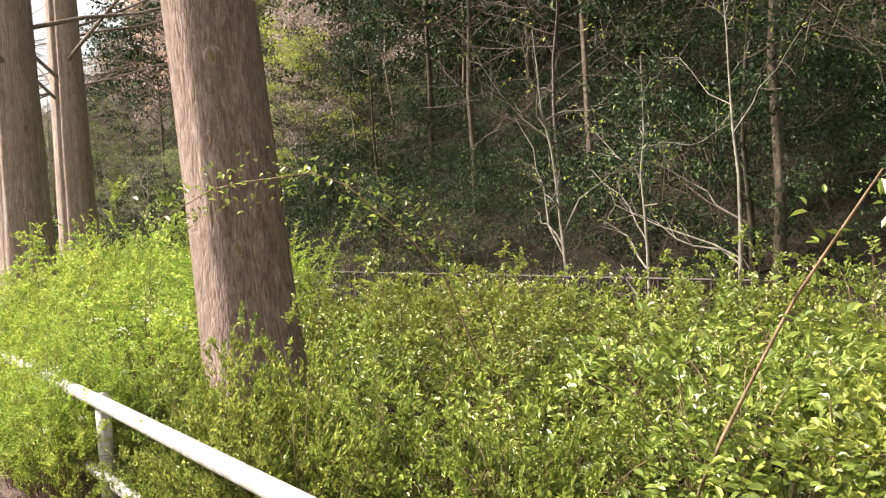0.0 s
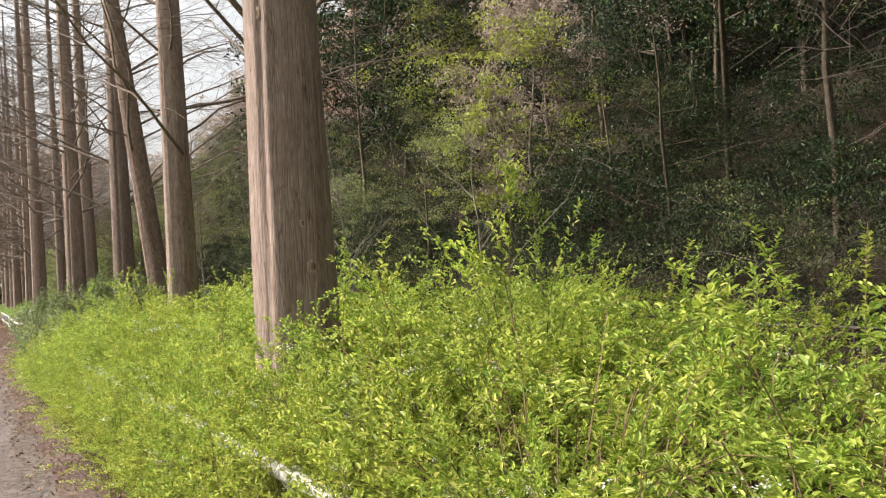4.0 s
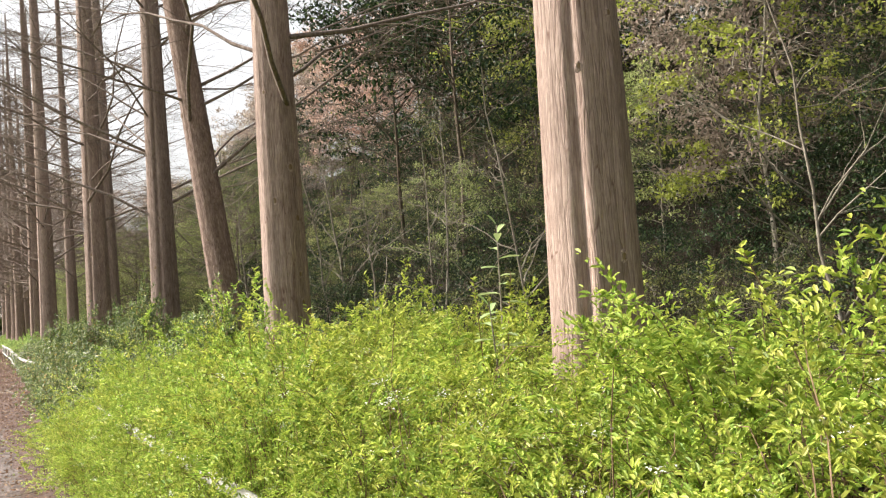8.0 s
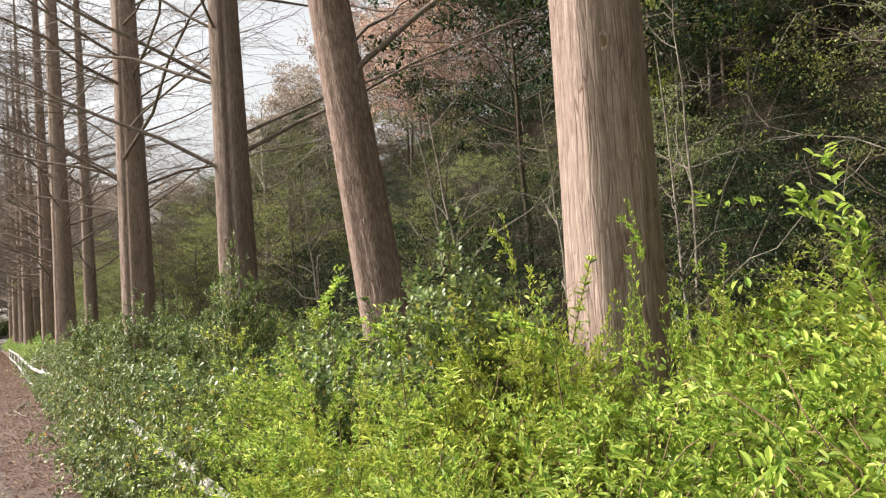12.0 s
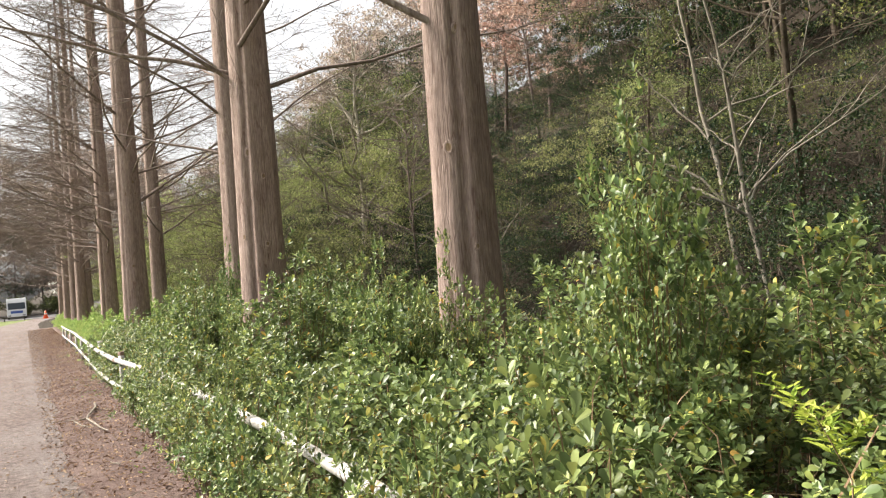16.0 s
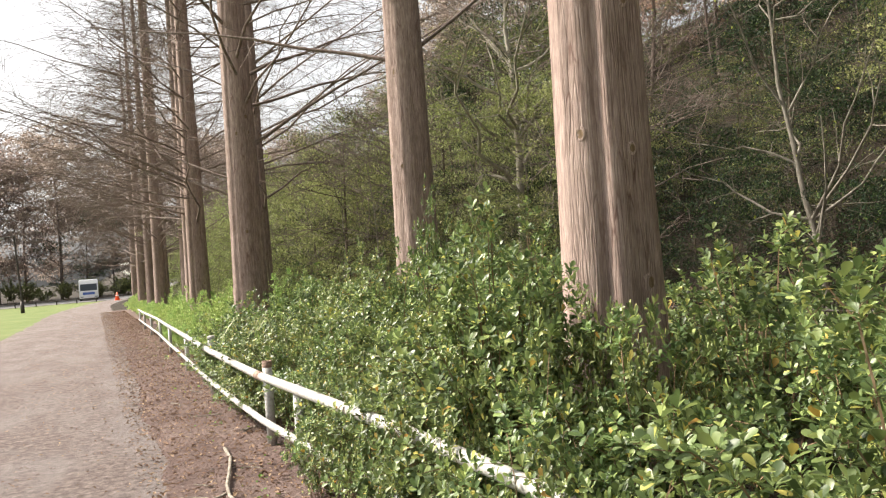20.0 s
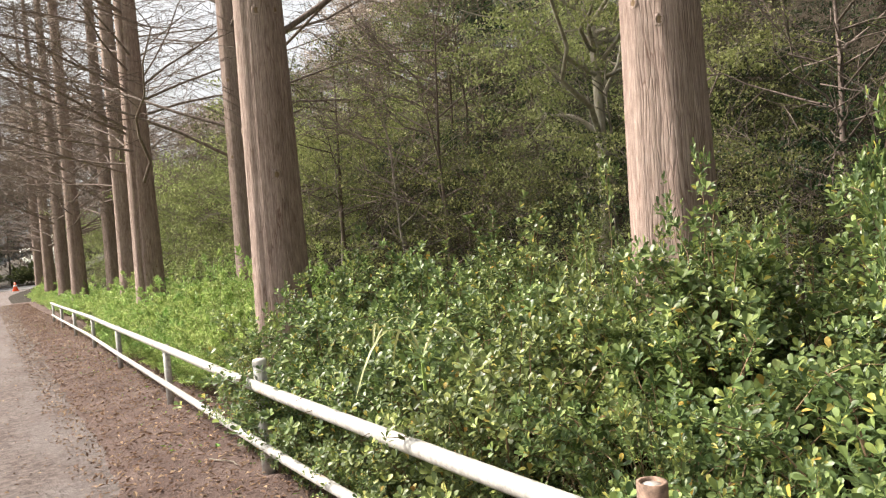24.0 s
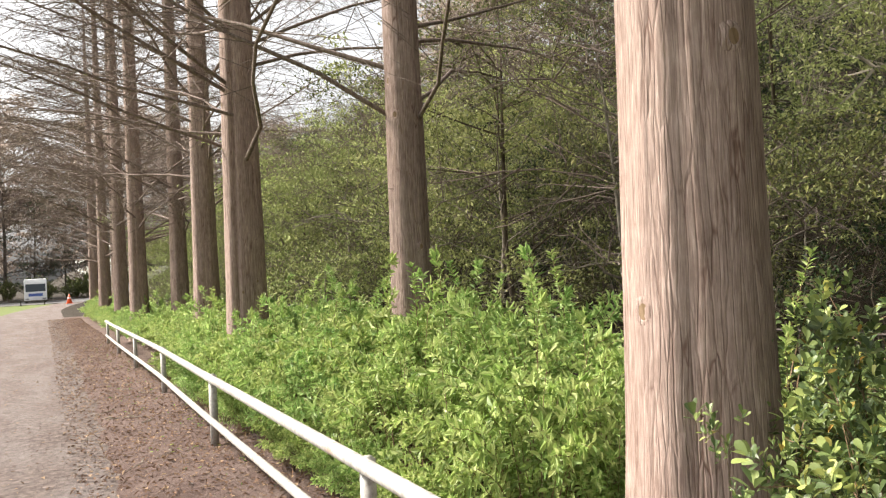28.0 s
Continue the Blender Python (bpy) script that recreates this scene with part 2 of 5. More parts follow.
GRASS = leaf_mat("grass_blades", [(0.0, (0.1, 0.2, 0.03)), (0.7, (0.2, 0.32, 0.05)), (1.0, (0.38, 0.38, 0.12))], 0.6, 0.2, 0.35)
STRAP = leaf_mat("yellow_striped_leaves", [(0.0, (0.17, 0.21, 0.07)), (1.0, (0.34, 0.33, 0.15))], 0.45, 0.4, 0.3)
DEAD = leaf_mat("dead_leaves", [(0.0, (0.1, 0.055, 0.04)), (0.6, (0.2, 0.12, 0.08)), (1.0, (0.38, 0.27, 0.18))], 0.8, 0.15, 0.1)
# brown soil with the shade under the trees put into its colour
EARTH = soil_mat("shade_dark_forest_floor", [(0.3, (0.012, 0.009, 0.006)), (0.5, (0.026, 0.02, 0.013)), (0.72, (0.055, 0.042, 0.028))], 1.3, 22, 1.0, 0.05)
LAWN = soil_mat("lawn", [(0.3, (0.06, 0.09, 0.025)), (0.5, (0.11, 0.145, 0.045)), (0.72, (0.19, 0.2, 0.08))], 0.8, 40, 0.8, 0.03)
LITTER = soil_mat("brown_leaf_litter", [(0.3, (0.058, 0.038, 0.034)), (0.5, (0.115, 0.078, 0.067)), (0.72, (0.225, 0.17, 0.15))], 2.0, 55, 1.0, 0.03)


def path_mat():
    """Trodden gravel: grey grit, brown dust in drifts, pale worn tracks."""
    m, n, l, b = mat("trodden_gravel")
    v = coords(n, l)
    grit = noise_tex(n, l, v, 150, 3, 0.8)
    mid = noise_tex(n, l, v, 14, 6, 0.75)
    drift = noise_tex(n, l, coords(n, l, (1.0, 0.35, 1)), 1.6, 5, 0.65)
    grey_c = ramp(n, l, grit, [(0.3, (0.06, 0.05, 0.047)), (0.5, (0.2, 0.172, 0.162)), (0.7, (0.36, 0.32, 0.305))])
    brown_c = ramp(n, l, mid, [(0.3, (0.078, 0.06, 0.053)), (0.6, (0.19, 0.154, 0.139)), (0.75, (0.29, 0.246, 0.226))])
    fac = ramp(n, l, drift, [(0.4, (0.05, 0.05, 0.05)), (0.6, (0.95, 0.95, 0.95))])
    col = mixc(n, l, fac, grey_c, brown_c)
    shade = ramp(n, l, mid, [(0.32, (0.55, 0.54, 0.54)), (0.66, (1.06, 1.06, 1.07))])
    l.new(mixc(n, l, 0.8, col, shade, "MULTIPLY"), b.inputs["Base Color"])
    b.inputs["Roughness"].default_value = 0.95
    b.inputs["Specular IOR Level"].default_value = 0.15
    h = n.new("ShaderNodeMath")
    h.operation = "MULTIPLY_ADD"
    h.inputs[1].default_value = 0.4
    l.new(grit, h.inputs[0])
    l.new(mid, h.inputs[2])
    bump(n, l, b, h.outputs[0], 1.0, 0.025)
    return m


GRAVEL = path_mat()
ASPHALT = soil_mat("road_asphalt", [(0.3, (0.1, 0.1, 0.1)), (0.7, (0.2, 0.19, 0.19))], 1.0, 60, 0.3, 0.01)


def rail_paint():
    m, n, l, b = mat("weathered_white_paint")
    v = coords(n, l, (1, 1, 1), "Object")
    f = noise_tex(n, l, v, 3.5, 6, 0.7)
    g = noise_tex(n, l, v, 26, 4, 0.7)
    col = ramp(n, l, g, [(0.3, (0.22, 0.205, 0.19)), (0.6, (0.42, 0.41, 0.385))])
    rust = ramp(n, l, f, [(0.61, (0, 0, 0)), (0.7, (1, 1, 1))])
    l.new(mixc(n, l, rust, col, (0.26, 0.14, 0.08)), b.inputs["Base Color"])
    b.inputs["Roughness"].default_value = 0.5
    bump(n, l, b, f, 0.3, 0.004)
    return m


RAIL = rail_paint()
RUST = plain_mat("rusted_steel", (0.2, 0.13, 0.095), 0.85, 0.0, 0.45, 30)
DARK_METAL = plain_mat("dark_brown_metal", (0.045, 0.035, 0.03), 0.6, 0.3, 0.4, 20)
WHITE_PAINT = plain_mat("white_truck_paint", (0.78, 0.78, 0.78), 0.35, 0, 0.05, 2)
BLACK = plain_mat("black_rubber", (0.03, 0.03, 0.03), 0.8)
GREY_METAL = plain_mat("grey_metal", (0.3, 0.3, 0.3), 0.45, 0.5)
BLUE = plain_mat("blue_panel", (0.06, 0.12, 0.4), 0.4)
ORANGE = plain_mat("orange_plastic", (0.75, 0.12, 0.03), 0.5)
CONCRETE = plain_mat("concrete", (0.42, 0.4, 0.37), 0.9)
GLASS, gn, gl, gb = mat("dark_glass")
gb.inputs["Base Color"].default_value, gb.inputs["Roughness"].default_value = (0.03, 0.04, 0.05, 1), 0.06


# ---- mesh helpers ----
SLOPE = -0.025


def fall(y):
    """Height of the walk's ground along y: a gentle fall, flatter far away."""
    return SLOPE * y if y < 75 else SLOPE * 75 - 0.011 * (y - 75)


def hill(x):
    """The wooded bank beside the hedge."""
    u = max(0.0, x - 6.2)
    return 0.62 * u * u / (u + 1.2) if u < 22 else 0.62 * 22 * 22 / 23.2 + 0.12 * (u - 22)


def ground_z(x, y):
    return fall(y) + hill(x)


def mesh_np(name, verts, faces, material, smooth=False):
    me = bpy.data.meshes.new(name)
    verts, faces = np.asarray(verts, np.float32), np.asarray(faces, np.int32)
    k = faces.shape[1]
    me.vertices.add(len(verts))
    me.vertices.foreach_set("co", verts.ravel())
    me.loops.add(faces.size)
    me.loops.foreach_set("vertex_index", faces.ravel())
    me.polygons.add(len(faces))
    me.polygons.foreach_set("loop_start", np.arange(0, faces.size, k, dtype=np.int32))
    me.polygons.foreach_set("loop_total", np.full(len(faces), k, dtype=np.int32))
    me.polygons.foreach_set("use_smooth", np.full(len(faces), smooth))
    me.update(calc_edges=True)
    me.materials.append(material)
    return me


def part(name, me, parent=None, label="", m=None, kind=""):
    ob = new(name, me)
    tagged(ob, kind=kind)
    if parent is not None:
        ob.parent = parent
    if m is not None:
        ob.matrix_basis = m
    if label:
        tagged(ob, label)
    return ob


def bm_mesh(name, bm, material, smooth=False):
    me = bpy.data.meshes.new(name)
    for f in bm.faces:
        f.smooth = smooth
    bm.to_mesh(me)
    bm.free()
    me.materials.append(material)
    return me


def unit(v):
    return v / np.maximum(np.linalg.norm(v, axis=-1, keepdims=True), 1e-9)


def frames_of(d):
    """Two unit vectors across each direction."""
    ref = np.where(np.abs(d[..., 2:3]) > 0.9, np.array([1.0, 0, 0]), np.array([0, 0, 1.0]))
    a = unit(np.cross(d, ref))
    return a, np.cross(d, a)


def tubes(lines, sides=4):
    """Tapered tubes along many polylines [(points (k,3), radii (k))]: verts, quads."""
    vs, fs, base = [], [], 0
    ang = np.arange(sides) * 2 * math.pi / sides
    for pts, rad in lines:
        pts, rad = np.asarray(pts, float), np.asarray(rad, float)
        a, b = frames_of(unit(np.gradient(pts, axis=0)))
        ring = pts[:, None] + rad[:, None, None] * (np.cos(ang)[None, :, None] * a[:, None] + np.sin(ang)[None, :, None] * b[:, None])
        k = len(pts)
        vs.append(ring.reshape(-1, 3))
        i, j = np.meshgrid(np.arange(k - 1), np.arange(sides), indexing="ij")
        jn = (j + 1) % sides
        fs.append((base + np.stack([i * sides + j, i * sides + jn, (i + 1) * sides + jn, (i + 1) * sides + j], -1)).reshape(-1, 4))
        base += k * sides
    return np.concatenate(vs), np.concatenate(fs)


def leaves(pos, along, up, length, width, fold=0.25, shape="point"):
    """Folded leaves about their midribs. pos, along, up: (n, 3); length, width: (n,). shape: point (a lozenge), oval or round (blunt, widest past the middle)."""
    along = unit(along)
    side = unit(np.cross(along, up))
    nrm = np.cross(side, along)
    L, W = length[:, None], width[:, None]

    def at(u, w, sag):
        """A point u along the leaf, w half widths off its midrib."""
        return pos + along * L * u + side * W * 0.5 * w + nrm * (W * fold * abs(w) - L * sag * u * u)

    if shape == "point":
        v = np.stack([pos, at(0.42, 1, 0), at(1, 0, 0.12), at(0.42, -1, 0)], 1)
        f = np.array([[0, 2, 1], [0, 3, 2]])
    elif shape == "oval":
        v = np.stack([pos, at(0.3, 0.85, 0.1), at(0.68, 0.8, 0.1), at(1, 0, 0.16), at(0.68, -0.8, 0.1), at(0.3, -0.85, 0.1)], 1)
        f = np.array([[0, 3, 2, 1], [0, 5, 4, 3]])
    else:
        rows = [(0.3, 0.55), (0.68, 1.0), (0.92, 0.7)]
        v = np.stack([pos] + [at(u, w * k, 0.14) for u, w in rows for k in (1, 0, -1)] + [at(1.0, 0, 0.14)], 1)
        f = np.array([[0, 2, 1], [0, 3, 2], [1, 5, 4], [1, 2, 5], [2, 6, 5], [2, 3, 6], [4, 8, 7], [4, 5, 8], [5, 9, 8], [5, 6, 9], [7, 8, 10], [8, 9, 10]])
    n, k = v.shape[:2]
    return v.reshape(-1, 3), (np.arange(n)[:, None, None] * k + f[None]).reshape(-1, f.shape[1])


def rand_dirs(rng, n):
    return unit(rng.normal(size=(n, 3)))


PROTO = {}


def put(key, builder, m, **tags):
    """Build a thing once, and copy it after that."""
    if key not in PROTO:
        ob = builder()
        ob.matrix_basis = m
        PROTO[key] = ob
        return ob
    first = PROTO[key]
    return copy_thing(first, m @ Matrix.Diagonal((1 / first.scale[0], 1 / first.scale[1], 1 / first.scale[2], 1)))


def place(x, y, turn=0.0, size=1.0, lift=0.0, tall=None):
    return Matrix.LocRotScale((x, y, ground_z(x, y) + lift), Euler((0, 0, turn)), (size, size, tall or size))


# ---- ground, path, road ----
def strip(name, material, edges, y0, y1, step, nx, lift, rough, seed):
    """A sheet between two wandering edges, with small humps."""
    ys = np.arange(y0, y1 + step, step)
    v = []
    for y in ys:
        a, b = edges(y)
        for i in range(nx + 1):
            x = a + (b - a) * i / nx
            edge = min(1.0, min(i, nx - i) / 2)
            z = ground_z(x, y) + lift * edge + 0.004 * (1 - edge) + rough * noise.noise((x * 1.7 + seed, y * 1.7, seed)) * edge
            v.append((x, y, z))
    k = nx + 1
    f = [(r * k + i, r * k + i + 1, (r + 1) * k + i + 1, (r + 1) * k + i) for r in range(len(ys) - 1) for i in range(nx)]
    return tagged(new(name, mesh_np(name, v, f, material, True)), kind="structure")


def wander(y, seed, amp):
    return amp * (noise.noise((y * 0.35, seed, 0)) + 0.6 * noise.noise((y * 1.9, seed, 3)))


def make_ground():
    xs = np.concatenate([[-400, -200, -100, -60, -40, -25, -15, -10, -7, -5], np.arange(-4, 12, 0.5), np.arange(12, 32, 2.0), [34, 40, 60, 100, 200, 400]])
    ys = np.concatenate([[-400, -150, -60, -30, -15, -8], np.arange(-4, 80, 1.0), np.arange(80, 180, 10.0), [200, 300, 500, 900, 1500]])
    v = []
    for y in ys:
        for x in xs:
            bumpy = 0.25 * noise.noise((x * 0.5, y * 0.5, 1)) * min(1, max(0, x - 5.5)) if x < 34 else 0
            v.append((x, y, ground_z(x, y) + bumpy))
    k = len(xs)
    f = [(r * k + i, r * k + i + 1, (r + 1) * k + i + 1, (r + 1) * k + i) for r in range(len(ys) - 1) for i in range(k - 1)]
    tagged(new("ground", mesh_np("ground", v, f, EARTH, True)), "leaf-strewn woodland soil, darkened as shade, rising into a wooded bank", "ground", kind="structure")


def bend(y, start, run):
    """How far the path has turned off to the right, 0 to 1."""
    u = min(1.0, max(0.0, (y - start) / run))
    return u * u


def path_right(y):
    return 0.40 + 0.012 * max(0, min(y, 75) - 30) + 7.0 * bend(y, 92, 40) + wander(y, 5, 0.09)


def path_left(y):
    return -3.4 + 5.6 * bend(y, 76, 46) + wander(y, 9, 0.25)


make_ground()
tagged(strip("lawn", LAWN, lambda y: (-60, path_left(y) + 0.2), -12, 115, 2.0, 24, 0.03, 0.03, 2), "mown park grass, yellowish green, beside the path", "grass")
tagged(strip("litter_verge", LITTER, lambda y: (path_right(y) - 0.25, 2.4 + wander(y, 3, 0.2)), -12, 84, 0.25, 14, 0.025, 0.03, 4), "reddish brown leaf litter and bark crumbs under the hedge", "verge")
tagged(strip("path", GRAVEL, lambda y: (path_left(y), path_right(y) + wander(y, 21, 0.05)), -12, 115.5, 0.25, 16, 0.036, 0.015, 7), "worn grey gravel footpath with brown dust", "path")
tagged(strip("road", ASPHALT, lambda y: (-120, 60), 116, 130, 3.0, 20, 0.06, 0.0, 7), "grey asphalt road crossing at the path's end", "road")


# ---- dawn redwoods ----
def trunk_shape(height, dia, seed, furrow, flake=0.0, turn=None):
    """The trunk's radius as a function of height and angle."""
    rng = np.random.default_rng(seed)
    lob = rng.integers(4, 7)
    ph = rng.uniform(0, 6.28, 4)
    ph[1] = ph[1] if turn is None else turn

    def radius(z, a):
        t = max(z, 0) / height
        r0 = dia / 2 * (1.04 - 0.9 * t) * (1 + 0.28 * math.exp(-max(z, -0.1) / 0.45))
        swell = math.exp(-max(z, 0) / 2.2)
        c, s = math.cos(a), math.sin(a)
        r = 1 + 0.035 * math.cos(lob * a + ph[0] + 0.12 * z) * (0.5 + swell)
        da = (a - ph[1] - 0.02 * (z - 1.5) + math.pi) % (2 * math.pi) - math.pi
        r -= furrow * math.exp(-(da / 0.13) ** 2) * (0.75 + 0.5 * noise.noise((z * 0.5, seed, 0)))
        r += 0.026 * noise.noise((c * 5, s * 5, z * 0.5 + seed * 3.1)) + 0.014 * noise.noise((c * 14, s * 14, z * 1.2 + seed))
        if flake:
            r += flake * noise.noise((c * 7, s * 7, z * 2.2 + seed))
        return r0 * r

    return radius


def trunk_mesh(height, radius, material):
    k = 96
    zs = np.concatenate([np.arange(-0.3, 5.5, 0.1), np.arange(5.5, height, 0.7), [height]])
    ang = np.arange(k) * 2 * math.pi / k
    v = []
    for z in zs:
        for a in ang:
            r = radius(z, a)
            v.append((r * math.cos(a), r * math.sin(a), z))
    n = len(zs)
    i, j = np.meshgrid(np.arange(n - 1), np.arange(k), indexing="ij")
    jn = (j + 1) % k
    f = np.stack([i * k + j, i * k + jn, (i + 1) * k + jn, (i + 1) * k + j], -1).reshape(-1, 4)
    return mesh_np("trunk", v, f, material, True)


def ring_mesh(name, profile, width, tall, material, sides=18):
    """A shallow turned shape facing +x: profile of (radius, height)."""
    v = [(h, width * r * math.cos(a), tall * r * math.sin(a)) for r, h in profile for a in np.arange(sides) * 2 * math.pi / sides]
    f = [(i * sides + j, i * sides + (j + 1) % sides, (i + 1) * sides + (j + 1) % sides, (i + 1) * sides + j) for i in range(len(profile) - 1) for j in range(sides)]
    return mesh_np(name, v, f, material, True)


def limb_lines(rng, start, az, length, rise, r0, twigs=10, droop=0.25, thin=0.0035):
    """A limb that rises and levels out, and its side twigs."""
    k = 8
    t = np.linspace(0, 1, k)
    d = np.array([math.cos(az), math.sin(az), 0])
    side = np.array([-d[1], d[0], 0])
    wob = np.cumsum(rng.normal(0, 0.05, (k, 2)), axis=0) * length * 0.35
    pts = start + np.outer(t * length, d) + np.outer(wob[:, 0], side)
    pts[:, 2] += rise * length * (t - droop * t * t) + wob[:, 1] * 0.6
    rad = r0 * (1 - 0.86 * t)
    main = (pts, rad)
    small = []
    for _ in range(twigs):
        u = rng.uniform(0.18, 0.98)
        p = np.array([np.interp(u, t, pts[:, c]) for c in range(3)])
        sd = unit(d * rng.uniform(0.3, 1.0) + side * rng.choice([-1, 1]) * rng.uniform(0.4, 1.1) + np.array([0, 0, rng.uniform(-0.35, 0.5)]))
        ln = length * rng.uniform(0.16, 0.42) * (1.15 - u * 0.5)
        q = np.linspace(0, 1, 4)[:, None]
        tw = p + sd * ln * q + np.array([0, 0, -0.12]) * ln * q * q + rng.normal(0, 0.02, (4, 3)) * ln * q
        small.append((tw, max(thin, r0 * 0.22) * (1 - 0.75 * q[:, 0])))
        for _ in range(2):
            w = rng.uniform(0.3, 0.9)
            p2 = p + sd * ln * w
            s2 = unit(sd + rng.normal(0, 0.6, 3))
            small.append((p2 + s2 * ln * 0.5 * np.linspace(0, 1, 3)[:, None], thin * np.array([1.0, 0.8, 0.6])))
    return main, small


def make_redwood(spec):
    x, y, dia, seed, lean_x, lean_y, furrow, flaky, *turn = spec
    rng = np.random.default_rng(seed)
    height = 19 + rng.uniform(-1.5, 1.5)
    tree = new("dawn_redwood")
    tree.matrix_basis = Matrix.Translation((x, y, ground_z(x, y))) @ Euler((radians(lean_x), radians(lean_y), 0)).to_matrix().to_4x4()
    tagged(tree, "tall dawn redwood with flaky grey-brown bark, leafless" if flaky else "tall dawn redwood with fluted reddish bark and bare branches", "tree", "row of dawn redwoods")
    radius = trunk_shape(height, dia, seed, furrow, 0.012 if flaky else 0, *turn)
    bark = FLAKY if flaky else BARK
    part("trunk", trunk_mesh(height, radius, bark), tree)
    for _ in range(0 if y > 50 else rng.integers(3, 7)):
        az, z, w = rng.uniform(3.0, 5.2), rng.uniform(1.3, 4.6), rng.uniform(0.016, 0.034)
        at = Matrix.Translation((math.cos(az) * radius(z, az), math.sin(az) * radius(z, az), z)) @ Euler((0, 0, az)).to_matrix().to_4x4()
        scar = part("branch_scar", ring_mesh("branch_scar", [(1.9, -0.012), (1.35, 0.0), (1.0, 0.005), (0.72, 0.002), (0.5, -0.004)], w, w * 1.35, bark), tree, m=at)
        # dark brown disc in place of the shade inside the scar's hollow
        part("scar_heart", ring_mesh("scar_heart", [(0.78, 0.0025), (0.4, 0.001), (0.02, 0.002)], w, w * 1.35, DARK_TWIG), scar)
    fine = []
    far = y > 40
    n = 62 if far else 40
    for i in range(n):
        z = (3.1 if far else 3.8) + (height - 4.3) * (i / n) ** 1.15 + rng.uniform(-0.3, 0.3)
        length = (1 - (z - 2) / (height + 1)) * (rng.uniform(4.0, 7.0) if far else rng.uniform(3.4, 6.2)) + 0.5
        az = rng.uniform(0, 6.283)
        rb = dia / 2 * (1.04 - 0.9 * z / height) * 0.9
        start = np.array([math.cos(az) * rb * 0.5, math.sin(az) * rb * 0.5, z])
        main, small = limb_lines(rng, start, az, length, rng.uniform(0.12, 0.6) if far else rng.uniform(0.3, 0.8), (0.008 + 0.0036 * length) if far else (0.01 + 0.004 * length), 22 if far else 17 if z < 11 else 6, 0.25, 0.0062 if y > 56 else 0.005 if far else 0.0035)
        fine += small
        part("branch", mesh_np("branch", *tubes([main], 5), TWIG, True), tree)
    part("twig_spray", mesh_np("twig_spray", *tubes(fine, 3), TWIG), tree, kind="stuff")
    return tree


# x, y, diameter, seed, leans, depth of the furrow, flaky bark
REDWOODS = [
    (1.85, 3.85, 0.53, 1, -1.7, -3.2, 0.0, True),
    (1.91, 10.32, 0.62, 2, 0, 0, 0.12, False, 3.66),
    (3.37, 13.83, 0.63, 3, 0, 0, 0.30, False, 3.75),
    (2.97, 18.39, 0.52, 4, 0, 0, 0.04, False),
    (3.40, 21.56, 0.46, 5, -3.2, -5.6, 0.03, True),
    (3.32, 26.24, 0.56, 6, 0, 0, 0.22, False, 4.24),
    (2.54, 29.69, 0.56, 7, 0, 0, 0.18, False, 4.0),
    (3.57, 34.86, 0.56, 8, 0, 0, 0.06, False),
    (2.19, 38.66, 0.55, 9, 0, 0, 0.03, False),
    (3.47, 43.85, 0.44, 10, 0, 0, 0.05, False),
    (2.38, 46.73, 0.56, 11, 0, 0, 0.22, False, 4.07),
    (2.79, 51.74, 0.50, 12, 0, 0, 0.06, False),
    (3.40, 59.00, 0.50, 13, 0, 0, 0.06, False),
    (2.40, 59.90, 0.52, 14, 0, 0, 0.06, False),
    (3.30, 69.00, 0.52, 15, 0, 0, 0.06, False),
    (2.45, 66.00, 0.50, 16, 0, 0, 0.06, False),
    (2.50, 75.00, 0.55, 17, 0, 0, 0.06, False),
    (3.40, 80.00, 0.50, 18, 0, 0, 0.06, False),
    (2.60, 85.00, 0.60, 19, 0, 0, 0.06, False),
]
for spec in REDWOODS:
    make_redwood(spec)


# ---- shrubs ----
def arcs(rng, n, reach, height):
    """Arching stems from one base: points (n, 7, 3)."""
    t = np.linspace(0, 1, 7)[None, :, None]
    az = rng.uniform(0, 6.283, n)
    out = np.sqrt(rng.uniform(0.02, 1, n)) * reach
    base = np.stack([np.cos(az) * out * 0.25, np.sin(az) * out * 0.25, np.zeros(n)], -1)
    top = height * (1.02 - 0.4 * (out / reach) ** 2) * rng.uniform(0.72, 1.08, n) * np.where(rng.uniform(0, 1, n) < 0.1, rng.uniform(1.1, 1.4, n), 1.0)
    end = np.stack([np.cos(az) * out, np.sin(az) * out, top * rng.uniform(0.8, 1.0, n)], -1)
    mid = np.stack([np.cos(az) * out * 0.5, np.sin(az) * out * 0.5, top * 1.0], -1)
    p = (1 - t) ** 2 * base[:, None] + 2 * t * (1 - t) * mid[:, None] + t * t * end[:, None]
    return p + rng.normal(0, 0.012, p.shape)


def along_arcs(rng, p, n, lo):
    i = rng.integers(0, len(p), n)
    u = rng.uniform(lo, 1, n) * 5.999
    a = u.astype(int)
    w = (u - a)[:, None]
    return p[i, a] * (1 - w) + p[i, a + 1] * w, unit(p[i, a + 1] - p[i, a])


